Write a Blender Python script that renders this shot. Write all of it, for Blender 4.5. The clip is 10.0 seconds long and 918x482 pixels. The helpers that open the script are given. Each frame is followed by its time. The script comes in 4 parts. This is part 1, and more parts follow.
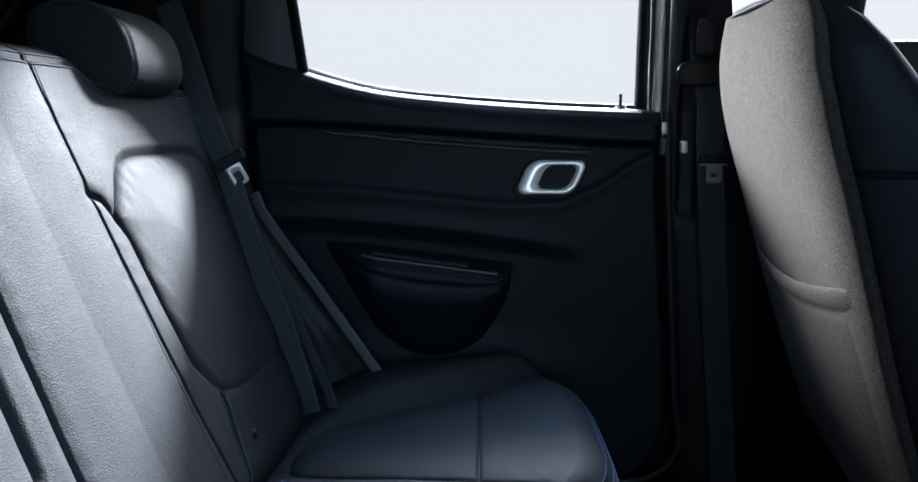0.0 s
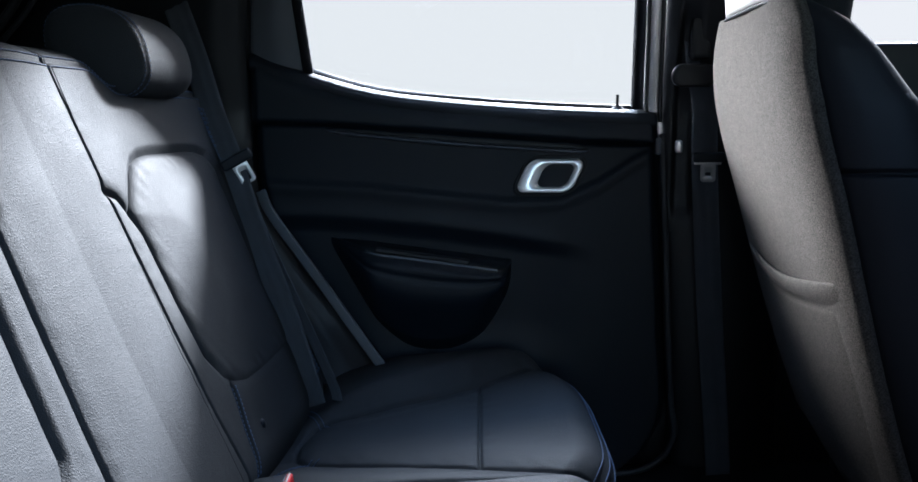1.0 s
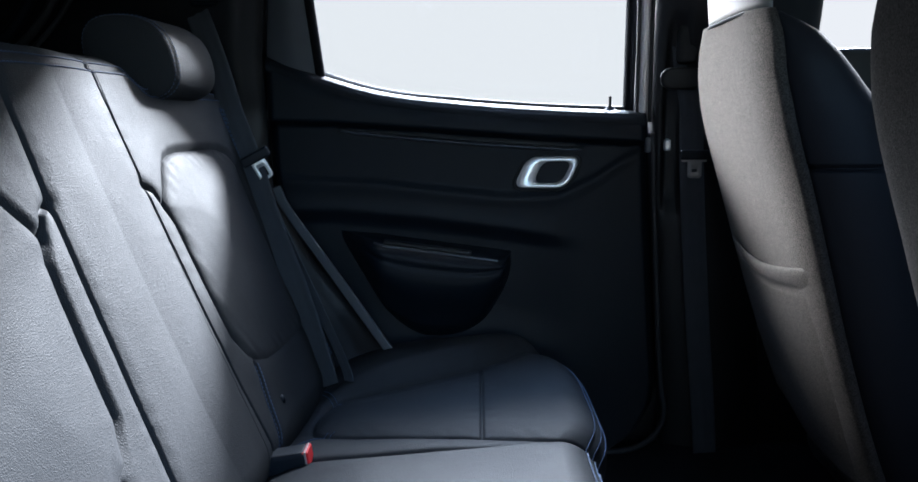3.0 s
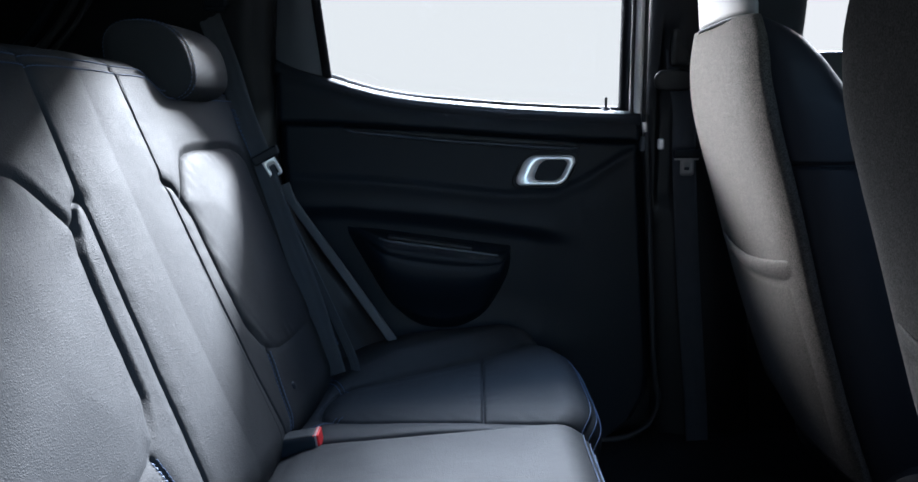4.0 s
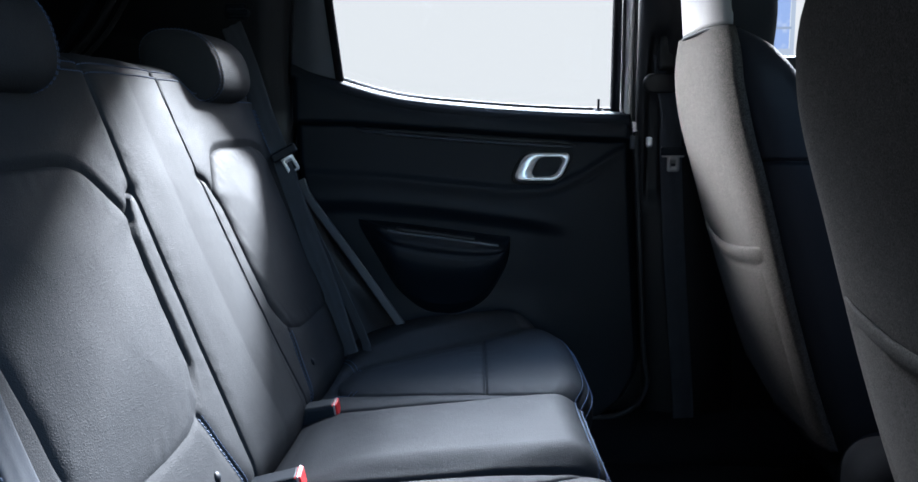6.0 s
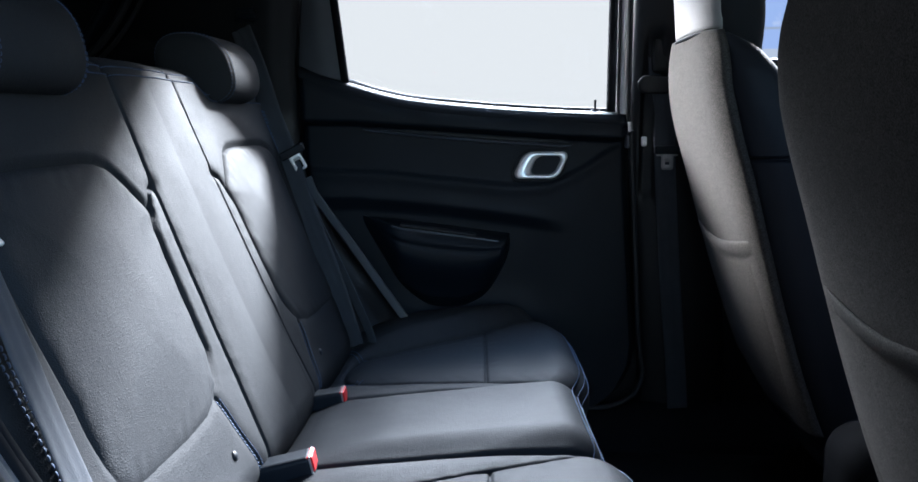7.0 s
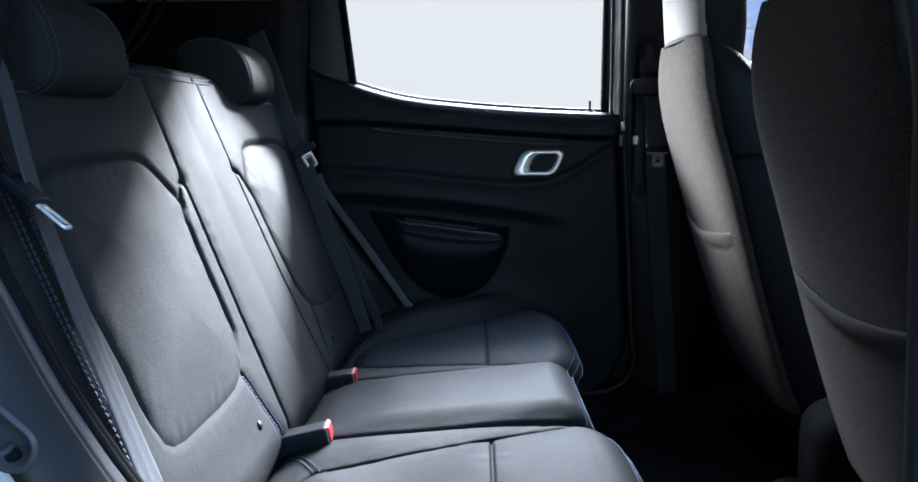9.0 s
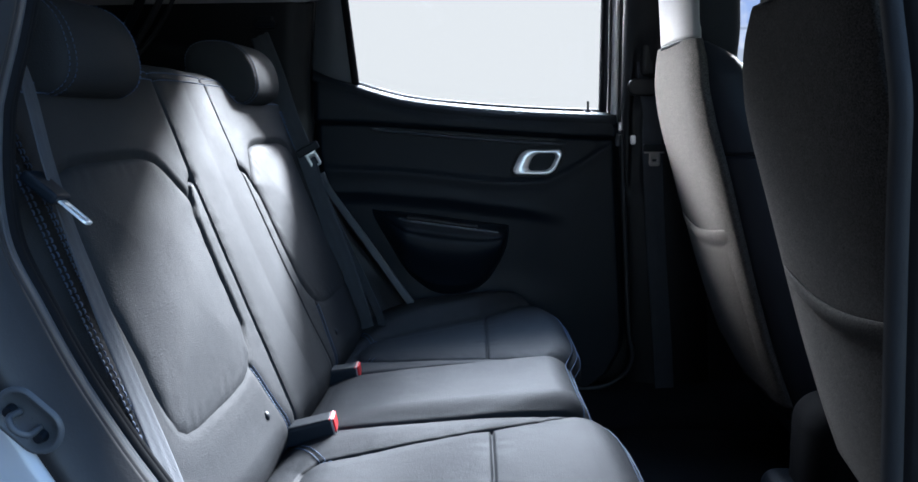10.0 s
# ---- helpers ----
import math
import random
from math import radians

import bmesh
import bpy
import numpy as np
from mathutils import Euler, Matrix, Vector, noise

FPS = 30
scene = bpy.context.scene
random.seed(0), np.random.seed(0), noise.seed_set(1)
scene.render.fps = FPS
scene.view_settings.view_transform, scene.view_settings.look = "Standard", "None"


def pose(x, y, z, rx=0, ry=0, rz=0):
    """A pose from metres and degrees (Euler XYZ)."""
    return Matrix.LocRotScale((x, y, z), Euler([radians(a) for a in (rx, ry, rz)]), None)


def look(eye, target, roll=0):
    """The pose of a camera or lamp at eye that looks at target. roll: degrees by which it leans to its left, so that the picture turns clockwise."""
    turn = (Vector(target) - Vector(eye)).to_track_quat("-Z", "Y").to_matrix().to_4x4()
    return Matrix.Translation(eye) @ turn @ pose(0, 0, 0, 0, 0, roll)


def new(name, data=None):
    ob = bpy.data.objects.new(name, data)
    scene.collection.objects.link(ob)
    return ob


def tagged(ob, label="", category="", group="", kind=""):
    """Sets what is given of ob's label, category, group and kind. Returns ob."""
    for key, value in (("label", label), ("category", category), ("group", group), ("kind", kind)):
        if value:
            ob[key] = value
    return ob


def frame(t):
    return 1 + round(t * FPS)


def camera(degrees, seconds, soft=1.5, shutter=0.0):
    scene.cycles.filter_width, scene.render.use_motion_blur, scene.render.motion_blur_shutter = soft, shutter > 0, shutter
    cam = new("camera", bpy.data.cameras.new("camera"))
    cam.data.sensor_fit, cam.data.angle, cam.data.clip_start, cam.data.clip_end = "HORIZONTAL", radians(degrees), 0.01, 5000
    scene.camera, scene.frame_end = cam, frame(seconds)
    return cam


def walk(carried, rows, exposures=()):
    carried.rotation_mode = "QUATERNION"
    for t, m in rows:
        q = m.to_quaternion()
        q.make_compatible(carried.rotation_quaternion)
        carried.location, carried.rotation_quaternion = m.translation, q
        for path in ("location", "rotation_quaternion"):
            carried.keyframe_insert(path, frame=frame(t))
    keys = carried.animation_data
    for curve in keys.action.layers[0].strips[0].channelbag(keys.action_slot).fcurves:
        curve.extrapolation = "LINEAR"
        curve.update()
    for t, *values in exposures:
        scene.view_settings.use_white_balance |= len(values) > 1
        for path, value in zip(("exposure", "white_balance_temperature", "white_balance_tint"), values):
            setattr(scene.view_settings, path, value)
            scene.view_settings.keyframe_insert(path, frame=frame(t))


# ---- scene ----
cam = camera(58.1, 10.0, soft=1.6)
# seconds, eye's y, eye's z, and the way it looks (x and z over 1.973 m of y)
ROWS = [
    (0, -0.7970, 0.9840, -0.1405, -0.2935),
    (0.5, -0.8160, 0.9842, -0.1400, -0.2936),
    (1, -0.8350, 0.9845, -0.1394, -0.2938),
    (1.5, -0.8570, 0.9848, -0.1389, -0.2939),
    (2, -0.8810, 0.9850, -0.1383, -0.2941),
    (2.5, -0.9080, 0.9852, -0.1378, -0.2942),
    (4, -1.0010, 0.9860, -0.1361, -0.2947),
    (4.5, -1.0340, 0.9862, -0.1356, -0.2949),
    (5, -1.0670, 0.9865, -0.1350, -0.2950),
    (5.5, -1.0990, 0.9868, -0.1345, -0.2951),
    (7, -1.1930, 0.9875, -0.1328, -0.2956),
    (7.5, -1.2230, 0.9878, -0.1323, -0.2957),
    (8, -1.2510, 0.9880, -0.1317, -0.2959),
    (8.5, -1.2760, 0.9882, -0.1312, -0.2960),
    (9, -1.2990, 0.9885, -0.1306, -0.2962),
    (9.5, -1.3190, 0.9888, -0.1300, -0.2964),
    (10, -1.3370, 0.9890, -0.1295, -0.2965),
]
EYE_X, ROLL = 0.9735, -0.42
EXPOSURE = 3.6
KELVIN = 5730.0
walk(cam, [(t, look((EYE_X, y, z), (EYE_X + dx, y + 1.973, z + dz), ROLL)) for t, y, z, dx, dz in ROWS], exposures=((0.0, EXPOSURE, KELVIN, 10.0), (10.0, EXPOSURE, KELVIN, 10.0)))

# ---- light ----
SUN_ELEV, SUN_AZ = 28.8, 20.0         # degrees; azimuth from +y towards +x
world = bpy.data.worlds.new("world")
scene.world = world
world.use_nodes = True
wn = world.node_tree
sky = wn.nodes.new("ShaderNodeTexSky")
sky.sky_type, sky.sun_disc = "NISHITA", False
sky.sun_elevation, sky.sun_rotation = radians(SUN_ELEV), radians(SUN_AZ)
sky.dust_density, sky.air_density = 1.3, 1.1
wn.nodes["Background"].inputs["Strength"].default_value = 0.06
wn.links.new(sky.outputs["Color"], wn.nodes["Background"].inputs["Color"])
sun = new("sun", bpy.data.lights.new("sun", "SUN"))
sun.data.energy, sun.data.angle, sun.data.color = 2.5, radians(7), (1.0, 0.99, 0.97)
sx, sy, sz = math.sin(radians(SUN_AZ)), math.cos(radians(SUN_AZ)), math.tan(radians(SUN_ELEV))
sun.matrix_world = look((sx * 10, sy * 10, sz * 10), (0, 0, 0))
# added lamps outside the far rear window, aimed from low behind, beside and above
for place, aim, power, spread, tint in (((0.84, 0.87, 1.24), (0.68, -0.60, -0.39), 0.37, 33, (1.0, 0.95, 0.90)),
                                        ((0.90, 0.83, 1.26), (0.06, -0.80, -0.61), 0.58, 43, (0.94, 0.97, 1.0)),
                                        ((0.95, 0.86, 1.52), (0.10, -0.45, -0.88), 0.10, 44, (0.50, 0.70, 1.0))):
    # unseen helpers that brighten the seat fabric, bench and far cushion
    fill_lamp = new("window_fill_lamp", bpy.data.lights.new("window_fill_lamp", "AREA"))
    fill_lamp.data.shape, fill_lamp.data.size, fill_lamp.data.size_y = "RECTANGLE", 0.56, 0.40
    fill_lamp.data.energy, fill_lamp.data.spread, fill_lamp.data.color = power, radians(spread), tint
    fill_lamp.matrix_world = look(place, tuple(p + a for p, a in zip(place, aim)))


# ---- materials ----
def material(name, base, rough=0.5, metal=0.0, spec=0.5, vary=0.15, scale=8.0, bump=0.0, bump_scale=300.0,
             kind="NOISE", sheen=0.0, coat=0.0, rough_vary=0.08, fine=0.0, fine_scale=500.0):
    m = bpy.data.materials.new(name)
    m.use_nodes = True
    t = m.node_tree
    b = t.nodes["Principled BSDF"]
    b.inputs["Metallic"].default_value = metal
    b.inputs["Specular IOR Level"].default_value = spec
    b.inputs["Sheen Weight"].default_value = sheen
    b.inputs["Coat Weight"].default_value = coat
    tc = t.nodes.new("ShaderNodeTexCoord")
    big = t.nodes.new("ShaderNodeTexNoise")
    big.inputs["Scale"].default_value, big.inputs["Detail"].default_value = scale, 6
    t.links.new(tc.outputs["Object"], big.inputs["Vector"])
    ramp = t.nodes.new("ShaderNodeMapRange")
    ramp.inputs["From Min"].default_value, ramp.inputs["From Max"].default_value = 0.25, 0.75
    ramp.inputs["To Min"].default_value, ramp.inputs["To Max"].default_value = 1 - vary, 1 + vary
    t.links.new(big.outputs["Fac"], ramp.inputs["Value"])
    mix = t.nodes.new("ShaderNodeMix")
    mix.data_type, mix.blend_type = "RGBA", "MULTIPLY"
    mix.inputs["Factor"].default_value = 1.0
    mix.inputs[6].default_value = (*base, 1)
    t.links.new(ramp.outputs["Result"], mix.inputs[7])
    tone = mix.outputs[2]
    if fine:
        fn = t.nodes.new("ShaderNodeTexNoise")
        fn.inputs["Scale"].default_value, fn.inputs["Detail"].default_value = fine_scale, 4
        t.links.new(tc.outputs["Object"], fn.inputs["Vector"])
        fr = t.nodes.new("ShaderNodeMapRange")
        fr.inputs["From Min"].default_value, fr.inputs["From Max"].default_value = 0.3, 0.7
        fr.inputs["To Min"].default_value, fr.inputs["To Max"].default_value = 1 - fine, 1 + fine
        t.links.new(fn.outputs["Fac"], fr.inputs["Value"])
        m2 = t.nodes.new("ShaderNodeMix")
        m2.data_type, m2.blend_type = "RGBA", "MULTIPLY"
        m2.inputs["Factor"].default_value = 1.0
        t.links.new(tone, m2.inputs[6])
        t.links.new(fr.outputs["Result"], m2.inputs[7])
        tone = m2.outputs[2]
    t.links.new(tone, b.inputs["Base Color"])
    rr = t.nodes.new("ShaderNodeMapRange")
    rr.inputs["To Min"].default_value, rr.inputs["To Max"].default_value = rough - rough_vary, rough + rough_vary
    wear = t.nodes.new("ShaderNodeTexNoise")
    wear.inputs["Scale"].default_value, wear.inputs["Detail"].default_value = scale * 2.7, 8
    t.links.new(tc.outputs["Object"], wear.inputs["Vector"])
    t.links.new(wear.outputs["Fac"], rr.inputs["Value"])
    t.links.new(rr.outputs["Result"], b.inputs["Roughness"])
    if bump:
        if kind == "LEATHER":
            f = t.nodes.new("ShaderNodeTexVoronoi")
            f.feature = "DISTANCE_TO_EDGE"
            f.inputs["Scale"].default_value = bump_scale
            warp = t.nodes.new("ShaderNodeTexNoise")
            warp.inputs["Scale"].default_value = bump_scale * 0.6
            add = t.nodes.new("ShaderNodeMix")
            add.data_type = "VECTOR"
            add.inputs["Factor"].default_value = 0.004
            t.links.new(tc.outputs["Object"], warp.inputs["Vector"])
            t.links.new(tc.outputs["Object"], add.inputs[4])
            t.links.new(warp.outputs["Color"], add.inputs[5])
            t.links.new(add.outputs[1], f.inputs["Vector"])
            out = f.outputs["Distance"]
            wr = t.nodes.new("ShaderNodeTexNoise")
            wr.inputs["Scale"].default_value, wr.inputs["Detail"].default_value = 38.0, 5
            t.links.new(tc.outputs["Object"], wr.inputs["Vector"])
            sm = t.nodes.new("ShaderNodeMath")
            sm.operation = "ADD"
            t.links.new(out, sm.inputs[0])
            t.links.new(wr.outputs["Fac"], sm.inputs[1])
            out = sm.outputs[0]
        elif kind == "WEAVE":
            wv = t.nodes.new("ShaderNodeTexWave")
            wv.bands_direction = "Z"
            wv.inputs["Scale"].default_value, wv.inputs["Distortion"].default_value = bump_scale, 1.2
            wv.inputs["Detail"].default_value, wv.inputs["Detail Scale"].default_value = 3, 2
            wy = t.nodes.new("ShaderNodeTexWave")
            wy.bands_direction = "Y"
            wy.inputs["Scale"].default_value, wy.inputs["Distortion"].default_value = bump_scale * 0.8, 1.0
            sm = t.nodes.new("ShaderNodeMath")
            sm.operation = "ADD"
            for k, w in enumerate((wv, wy)):
                t.links.new(tc.outputs["Object"], w.inputs["Vector"])
                t.links.new(w.outputs["Fac"], sm.inputs[k])
            out = sm.outputs[0]
        else:
            f = t.nodes.new("ShaderNodeTexNoise")
            f.inputs["Scale"].default_value, f.inputs["Detail"].default_value = bump_scale, 3
            t.links.new(tc.outputs["Object"], f.inputs["Vector"])
            out = f.outputs["Fac"]
        bp = t.nodes.new("ShaderNodeBump")
        bp.inputs["Strength"].default_value, bp.inputs["Distance"].default_value = bump, 0.0012
        t.links.new(out, bp.inputs["Height"])
        t.links.new(bp.outputs["Normal"], b.inputs["Normal"])
    return m


LEATHER = material("black_leather", (0.0266, 0.0287, 0.0321), 0.63, spec=0.095, vary=0.12, scale=5, bump=0.55, bump_scale=380, kind="LEATHER")
LEATHER_LO = material("black_leather_dull", (0.018, 0.020, 0.025), 0.55, spec=0.3, vary=0.12, scale=6, bump=0.3, bump_scale=520, kind="LEATHER")
FABRIC = material("grey_brown_fabric", (0.073, 0.066, 0.058), 0.9, spec=0.2, vary=0.14, scale=90, bump=0.6, bump_scale=650, sheen=0.04, fine=0.6, fine_scale=520)
PLASTIC = material("charcoal_plastic", (0.0040, 0.0078, 0.0138), 0.5, spec=0.25, vary=0.1, scale=10, bump=0.25, bump_scale=700)
LEDGE = material("soft_black_ledge", (0.007, 0.010, 0.015), 0.6, spec=0.18, vary=0.1, scale=10, bump=0.2, bump_scale=700)
PLASTIC_LO = material("black_plastic", (0.006, 0.0075, 0.010), 0.45, spec=0.35, vary=0.1, scale=10, bump=0.2, bump_scale=700)
GREY_TRIM = material("grey_trim", (0.07, 0.080, 0.095), 0.42, vary=0.12, scale=9, bump=0.25, bump_scale=600)
PALE_VINYL = material("pale_grey_vinyl", (0.36, 0.355, 0.345), 0.7, vary=0.06, scale=20, bump=0.2, bump_scale=500)
MATTE = material("matte_black_trim", (0.008, 0.009, 0.011), 0.9, spec=0.1, vary=0.15, scale=14, bump=0.2, bump_scale=400)
RUBBER = material("black_rubber", (0.02, 0.022, 0.026), 0.6, vary=0.12, scale=14, bump=0.2, bump_scale=400)
# pale half-metal colour carries the light that this seal catches
SEAL = material("seal_with_shine", (0.82, 0.82, 0.82), 0.35, metal=0.5, vary=0.12, scale=14, bump=0.2, bump_scale=400)
CHROME = material("satin_chrome", (0.97, 0.97, 0.97), 0.2, metal=0.35, spec=0.5, vary=0.04, scale=12, rough_vary=0.05)
DULL_STEEL = material("dull_steel", (0.34, 0.33, 0.325), 0.45, metal=0.4, vary=0.1, scale=30)
STEEL = material("brushed_steel", (0.88, 0.89, 0.90), 0.30, metal=0.5, vary=0.08, scale=30)
WEB = material("seat_belt_webbing", (0.058, 0.067, 0.083), 0.75, vary=0.1, scale=30, bump=0.5, bump_scale=420, kind="WEAVE")
STRIP = material("grey_gloss_strip", (0.07, 0.085, 0.105), 0.3, vary=0.08, scale=9, bump=0.1, bump_scale=600)
RED = material("red_plastic", (0.60, 0.010, 0.014), 0.5, vary=0.05, scale=20)
THREAD = material("blue_thread", (0.065, 0.10, 0.18), 0.7, vary=0.15, scale=60)
PAINT = material("blue_grey_paint", (0.44, 0.48, 0.55), 0.40, metal=0.1, vary=0.05, scale=4, coat=0.3, rough_vary=0.04)
CARPET = material("dark_carpet", (0.0035, 0.004, 0.005), 0.95, spec=0.2, vary=0.3, scale=40, bump=0.8, bump_scale=240)
HEADLINER = material("pale_headliner", (0.70, 0.70, 0.70), 0.95, spec=0.2, vary=0.06, scale=30, bump=0.3, bump_scale=300)
ASPHALT = material("asphalt", (0.042, 0.042, 0.044), 0.9, vary=0.3, scale=2.5, bump=0.8, bump_scale=80)
BLOCKER = material("dark_blocker", (0.008, 0.009, 0.011), 0.9, vary=0.15, scale=1.2, bump=0.4, bump_scale=60)



def glow(name, color, strength=1.0):
    m = bpy.data.materials.new(name)
    m.use_nodes = True
    t = m.node_tree
    t.nodes.remove(t.nodes["Principled BSDF"])
    e = t.nodes.new("ShaderNodeEmission")
    e.inputs["Color"].default_value, e.inputs["Strength"].default_value = (*color, 1), strength * 2 ** -EXPOSURE
    t.links.new(e.outputs[0], t.nodes["Material Output"].inputs["Surface"])
    return m


def cloudy(m, white):
    """Lets pale clouds drift into a plain sky."""
    t = m.node_tree
    e = t.nodes["Emission"]
    tc, noise, ramp, mix = (t.nodes.new("ShaderNode" + k) for k in ("TexCoord", "TexNoise", "MapRange", "Mix"))
    noise.inputs["Scale"].default_value, noise.inputs["Detail"].default_value = 0.45, 3
    ramp.inputs["From Min"].default_value, ramp.inputs["From Max"].default_value = 0.50, 0.68
    mix.data_type = "RGBA"
    mix.inputs[6].default_value, mix.inputs[7].default_value = e.inputs["Color"].default_value, (*white, 1)
    t.links.new(tc.outputs["Object"], noise.inputs["Vector"])
    t.links.new(noise.outputs["Fac"], ramp.inputs["Value"])
    t.links.new(ramp.outputs["Result"], mix.inputs["Factor"])
    t.links.new(mix.outputs[2], e.inputs["Color"])
    return m


def pane_glass():
    m = bpy.data.materials.new("window_glass")
    m.use_nodes = True
    t = m.node_tree
    t.nodes.remove(t.nodes["Principled BSDF"])
    clear, gloss, mix = (t.nodes.new("ShaderNode" + k) for k in ("BsdfTransparent", "BsdfGlossy", "MixShader"))
    clear.inputs["Color"].default_value = (0.97, 0.98, 0.98, 1)
    gloss.inputs["Roughness"].default_value = 0.02
    fr = t.nodes.new("ShaderNodeFresnel")
    fr.inputs["IOR"].default_value = 1.12
    t.links.new(fr.outputs[0], mix.inputs[0])
    t.links.new(clear.outputs[0], mix.inputs[1])
    t.links.new(gloss.outputs[0], mix.inputs[2])
    t.links.new(mix.outputs[0], t.nodes["Material Output"].inputs["Surface"])
    return m


GLASS = pane_glass()
SKY_GLOW = glow("pale_sky", (0.895, 0.862, 0.805))
BLUE_SKY_GLOW = cloudy(glow("blue_sky", (0.37, 0.49, 0.77)), (0.86, 0.87, 0.87))
# flat glow colours with the haze of distance already in them
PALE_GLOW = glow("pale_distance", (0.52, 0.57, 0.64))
LINE_GLOW = glow("grey_line", (0.36, 0.42, 0.52))


# ---- mesh helpers ----
def empty(name, place=(0, 0, 0)):
    ob = new(name)
    ob.location = place
    ob.empty_display_size = 0.1
    return ob


def from_lists(name, verts, faces, mat, parent=None, label="", smooth=True):
    me = bpy.data.meshes.new(name)
    me.from_pydata([tuple(v) for v in verts], [], [tuple(f) for f in faces])
    me.materials.append(mat)
    if smooth:
        me.polygons.foreach_set("use_smooth", [True] * len(me.polygons))
    me.update()
    ob = new(name, me)
    if parent is not None:
        ob.parent = parent
        ob.matrix_parent_inverse = Matrix.Translation(-parent.location) if parent.parent is None else Matrix()
    return tagged(ob, label)


def part(name, bm, mat, parent=None, label="", smooth=False):
    """Links a bmesh as one mesh object under a thing or a part."""
    me = bpy.data.meshes.new(name)
    bm.to_mesh(me)
    bm.free()
    me.materials.append(mat)
    if smooth:
        me.polygons.foreach_set("use_smooth", [True] * len(me.polygons))
    ob = new(name, me)
    if parent is not None:
        ob.parent = parent
        ob.matrix_parent_inverse = Matrix.Translation(-parent.location) if parent.parent is None else Matrix()
    return tagged(ob, label)


def sheet(name, pts, mat, parent=None, label="", back=None):
    """A surface from a grid of places (ni, nj, 3); with back (a vector or a grid) it becomes a closed solid."""
    ni, nj = pts.shape[:2]
    idx = np.arange(ni * nj).reshape(ni, nj)
    faces = np.stack([idx[:-1, :-1], idx[1:, :-1], idx[1:, 1:], idx[:-1, 1:]], -1).reshape(-1, 4).tolist()
    verts = pts.reshape(-1, 3)
    if back is not None:
        verts = np.concatenate([verts, (pts + np.asarray(back)).reshape(-1, 3)])
        n = ni * nj
        faces += [[f[3] + n, f[2] + n, f[1] + n, f[0] + n] for f in faces]
        rim = np.concatenate([idx[0, :-1], idx[:-1, -1], idx[-1, :0:-1], idx[:0:-1, 0]])
        for a, b in zip(rim, np.roll(rim, -1)):
            faces.append([int(a), int(b), int(b) + n, int(a) + n])
    return from_lists(name, verts.tolist(), faces, mat, parent, label)


def rings(name, pts, mat, parent=None, label="", cap=True):
    """A tube through closed rings (ni rings, nj points, 3)."""
    ni, nj = pts.shape[:2]
    faces = []
    for i in range(ni - 1):
        for j in range(nj):
            k = (j + 1) % nj
            faces.append([i * nj + j, i * nj + k, (i + 1) * nj + k, (i + 1) * nj + j])
    if cap:
        faces += [list(range(nj))[::-1], [(ni - 1) * nj + j for j in range(nj)]]
    return from_lists(name, pts.reshape(-1, 3).tolist(), faces, mat, parent, label)


def box_bm(lo, hi, bevel=0.0, segments=3, m=None):
    bm = bmesh.new()
    bmesh.ops.create_cube(bm, size=1.0)
    lo, hi = Vector(lo), Vector(hi)
    for v in bm.verts:
        v.co = Vector(((lo[k] + hi[k]) / 2 + v.co[k] * (hi[k] - lo[k]) for k in range(3)))
    if bevel:
        bmesh.ops.bevel(bm, geom=bm.edges[:], offset=bevel, segments=segments, profile=0.5, affect="EDGES")
    if m is not None:
        bm.transform(m)
    return bm


def spline(points, n):
    """A smooth line through a few control points."""
    p = np.array(points, float)
    p = np.vstack([2 * p[0] - p[1], p, 2 * p[-1] - p[-2]])
    out = []
    seg = len(p) - 3
    for t in np.linspace(0, seg - 1e-6, n):
        i, f = int(t), t - int(t)
        a, b, c, d = p[i:i + 4]
        out.append(0.5 * (2 * b + (c - a) * f + (2 * a - 5 * b + 4 * c - d) * f * f + (3 * b - a - 3 * c + d) * f ** 3))
    return np.array(out)


def ribbon(name, points, across, width, thick, mat, parent=None, label="", n=60, ridges=True):
    """A strap that follows points; across: the direction of its width (one, or one for each point)."""
    c = spline(points, n)
    a = spline(across, n) if np.ndim(across) == 2 else np.tile(np.array(across, float), (n, 1))
    tan = np.gradient(c, axis=0)
    tan /= np.linalg.norm(tan, axis=1, keepdims=True)
    a = a - (a * tan).sum(1, keepdims=True) * tan
    a /= np.linalg.norm(a, axis=1, keepdims=True)
    nrm = np.cross(tan, a)
    w = np.linspace(-0.5, 0.5, 13)
    h = thick * (0.6 + 0.4 * np.cos(w * 2 * np.pi * 2.5)) if ridges else np.full(13, thick)
    h[[0, -1]] = 0.2 * thick
    top = c[:, None] + a[:, None] * (w * width)[None, :, None] + nrm[:, None] * (h / 2)[None, :, None]
    low = c[:, None] + a[:, None] * (w * width)[None, ::-1, None] - nrm[:, None] * (h[::-1] / 2)[None, :, None]
    return rings(name, np.concatenate([top, low], 1), mat, parent, label)


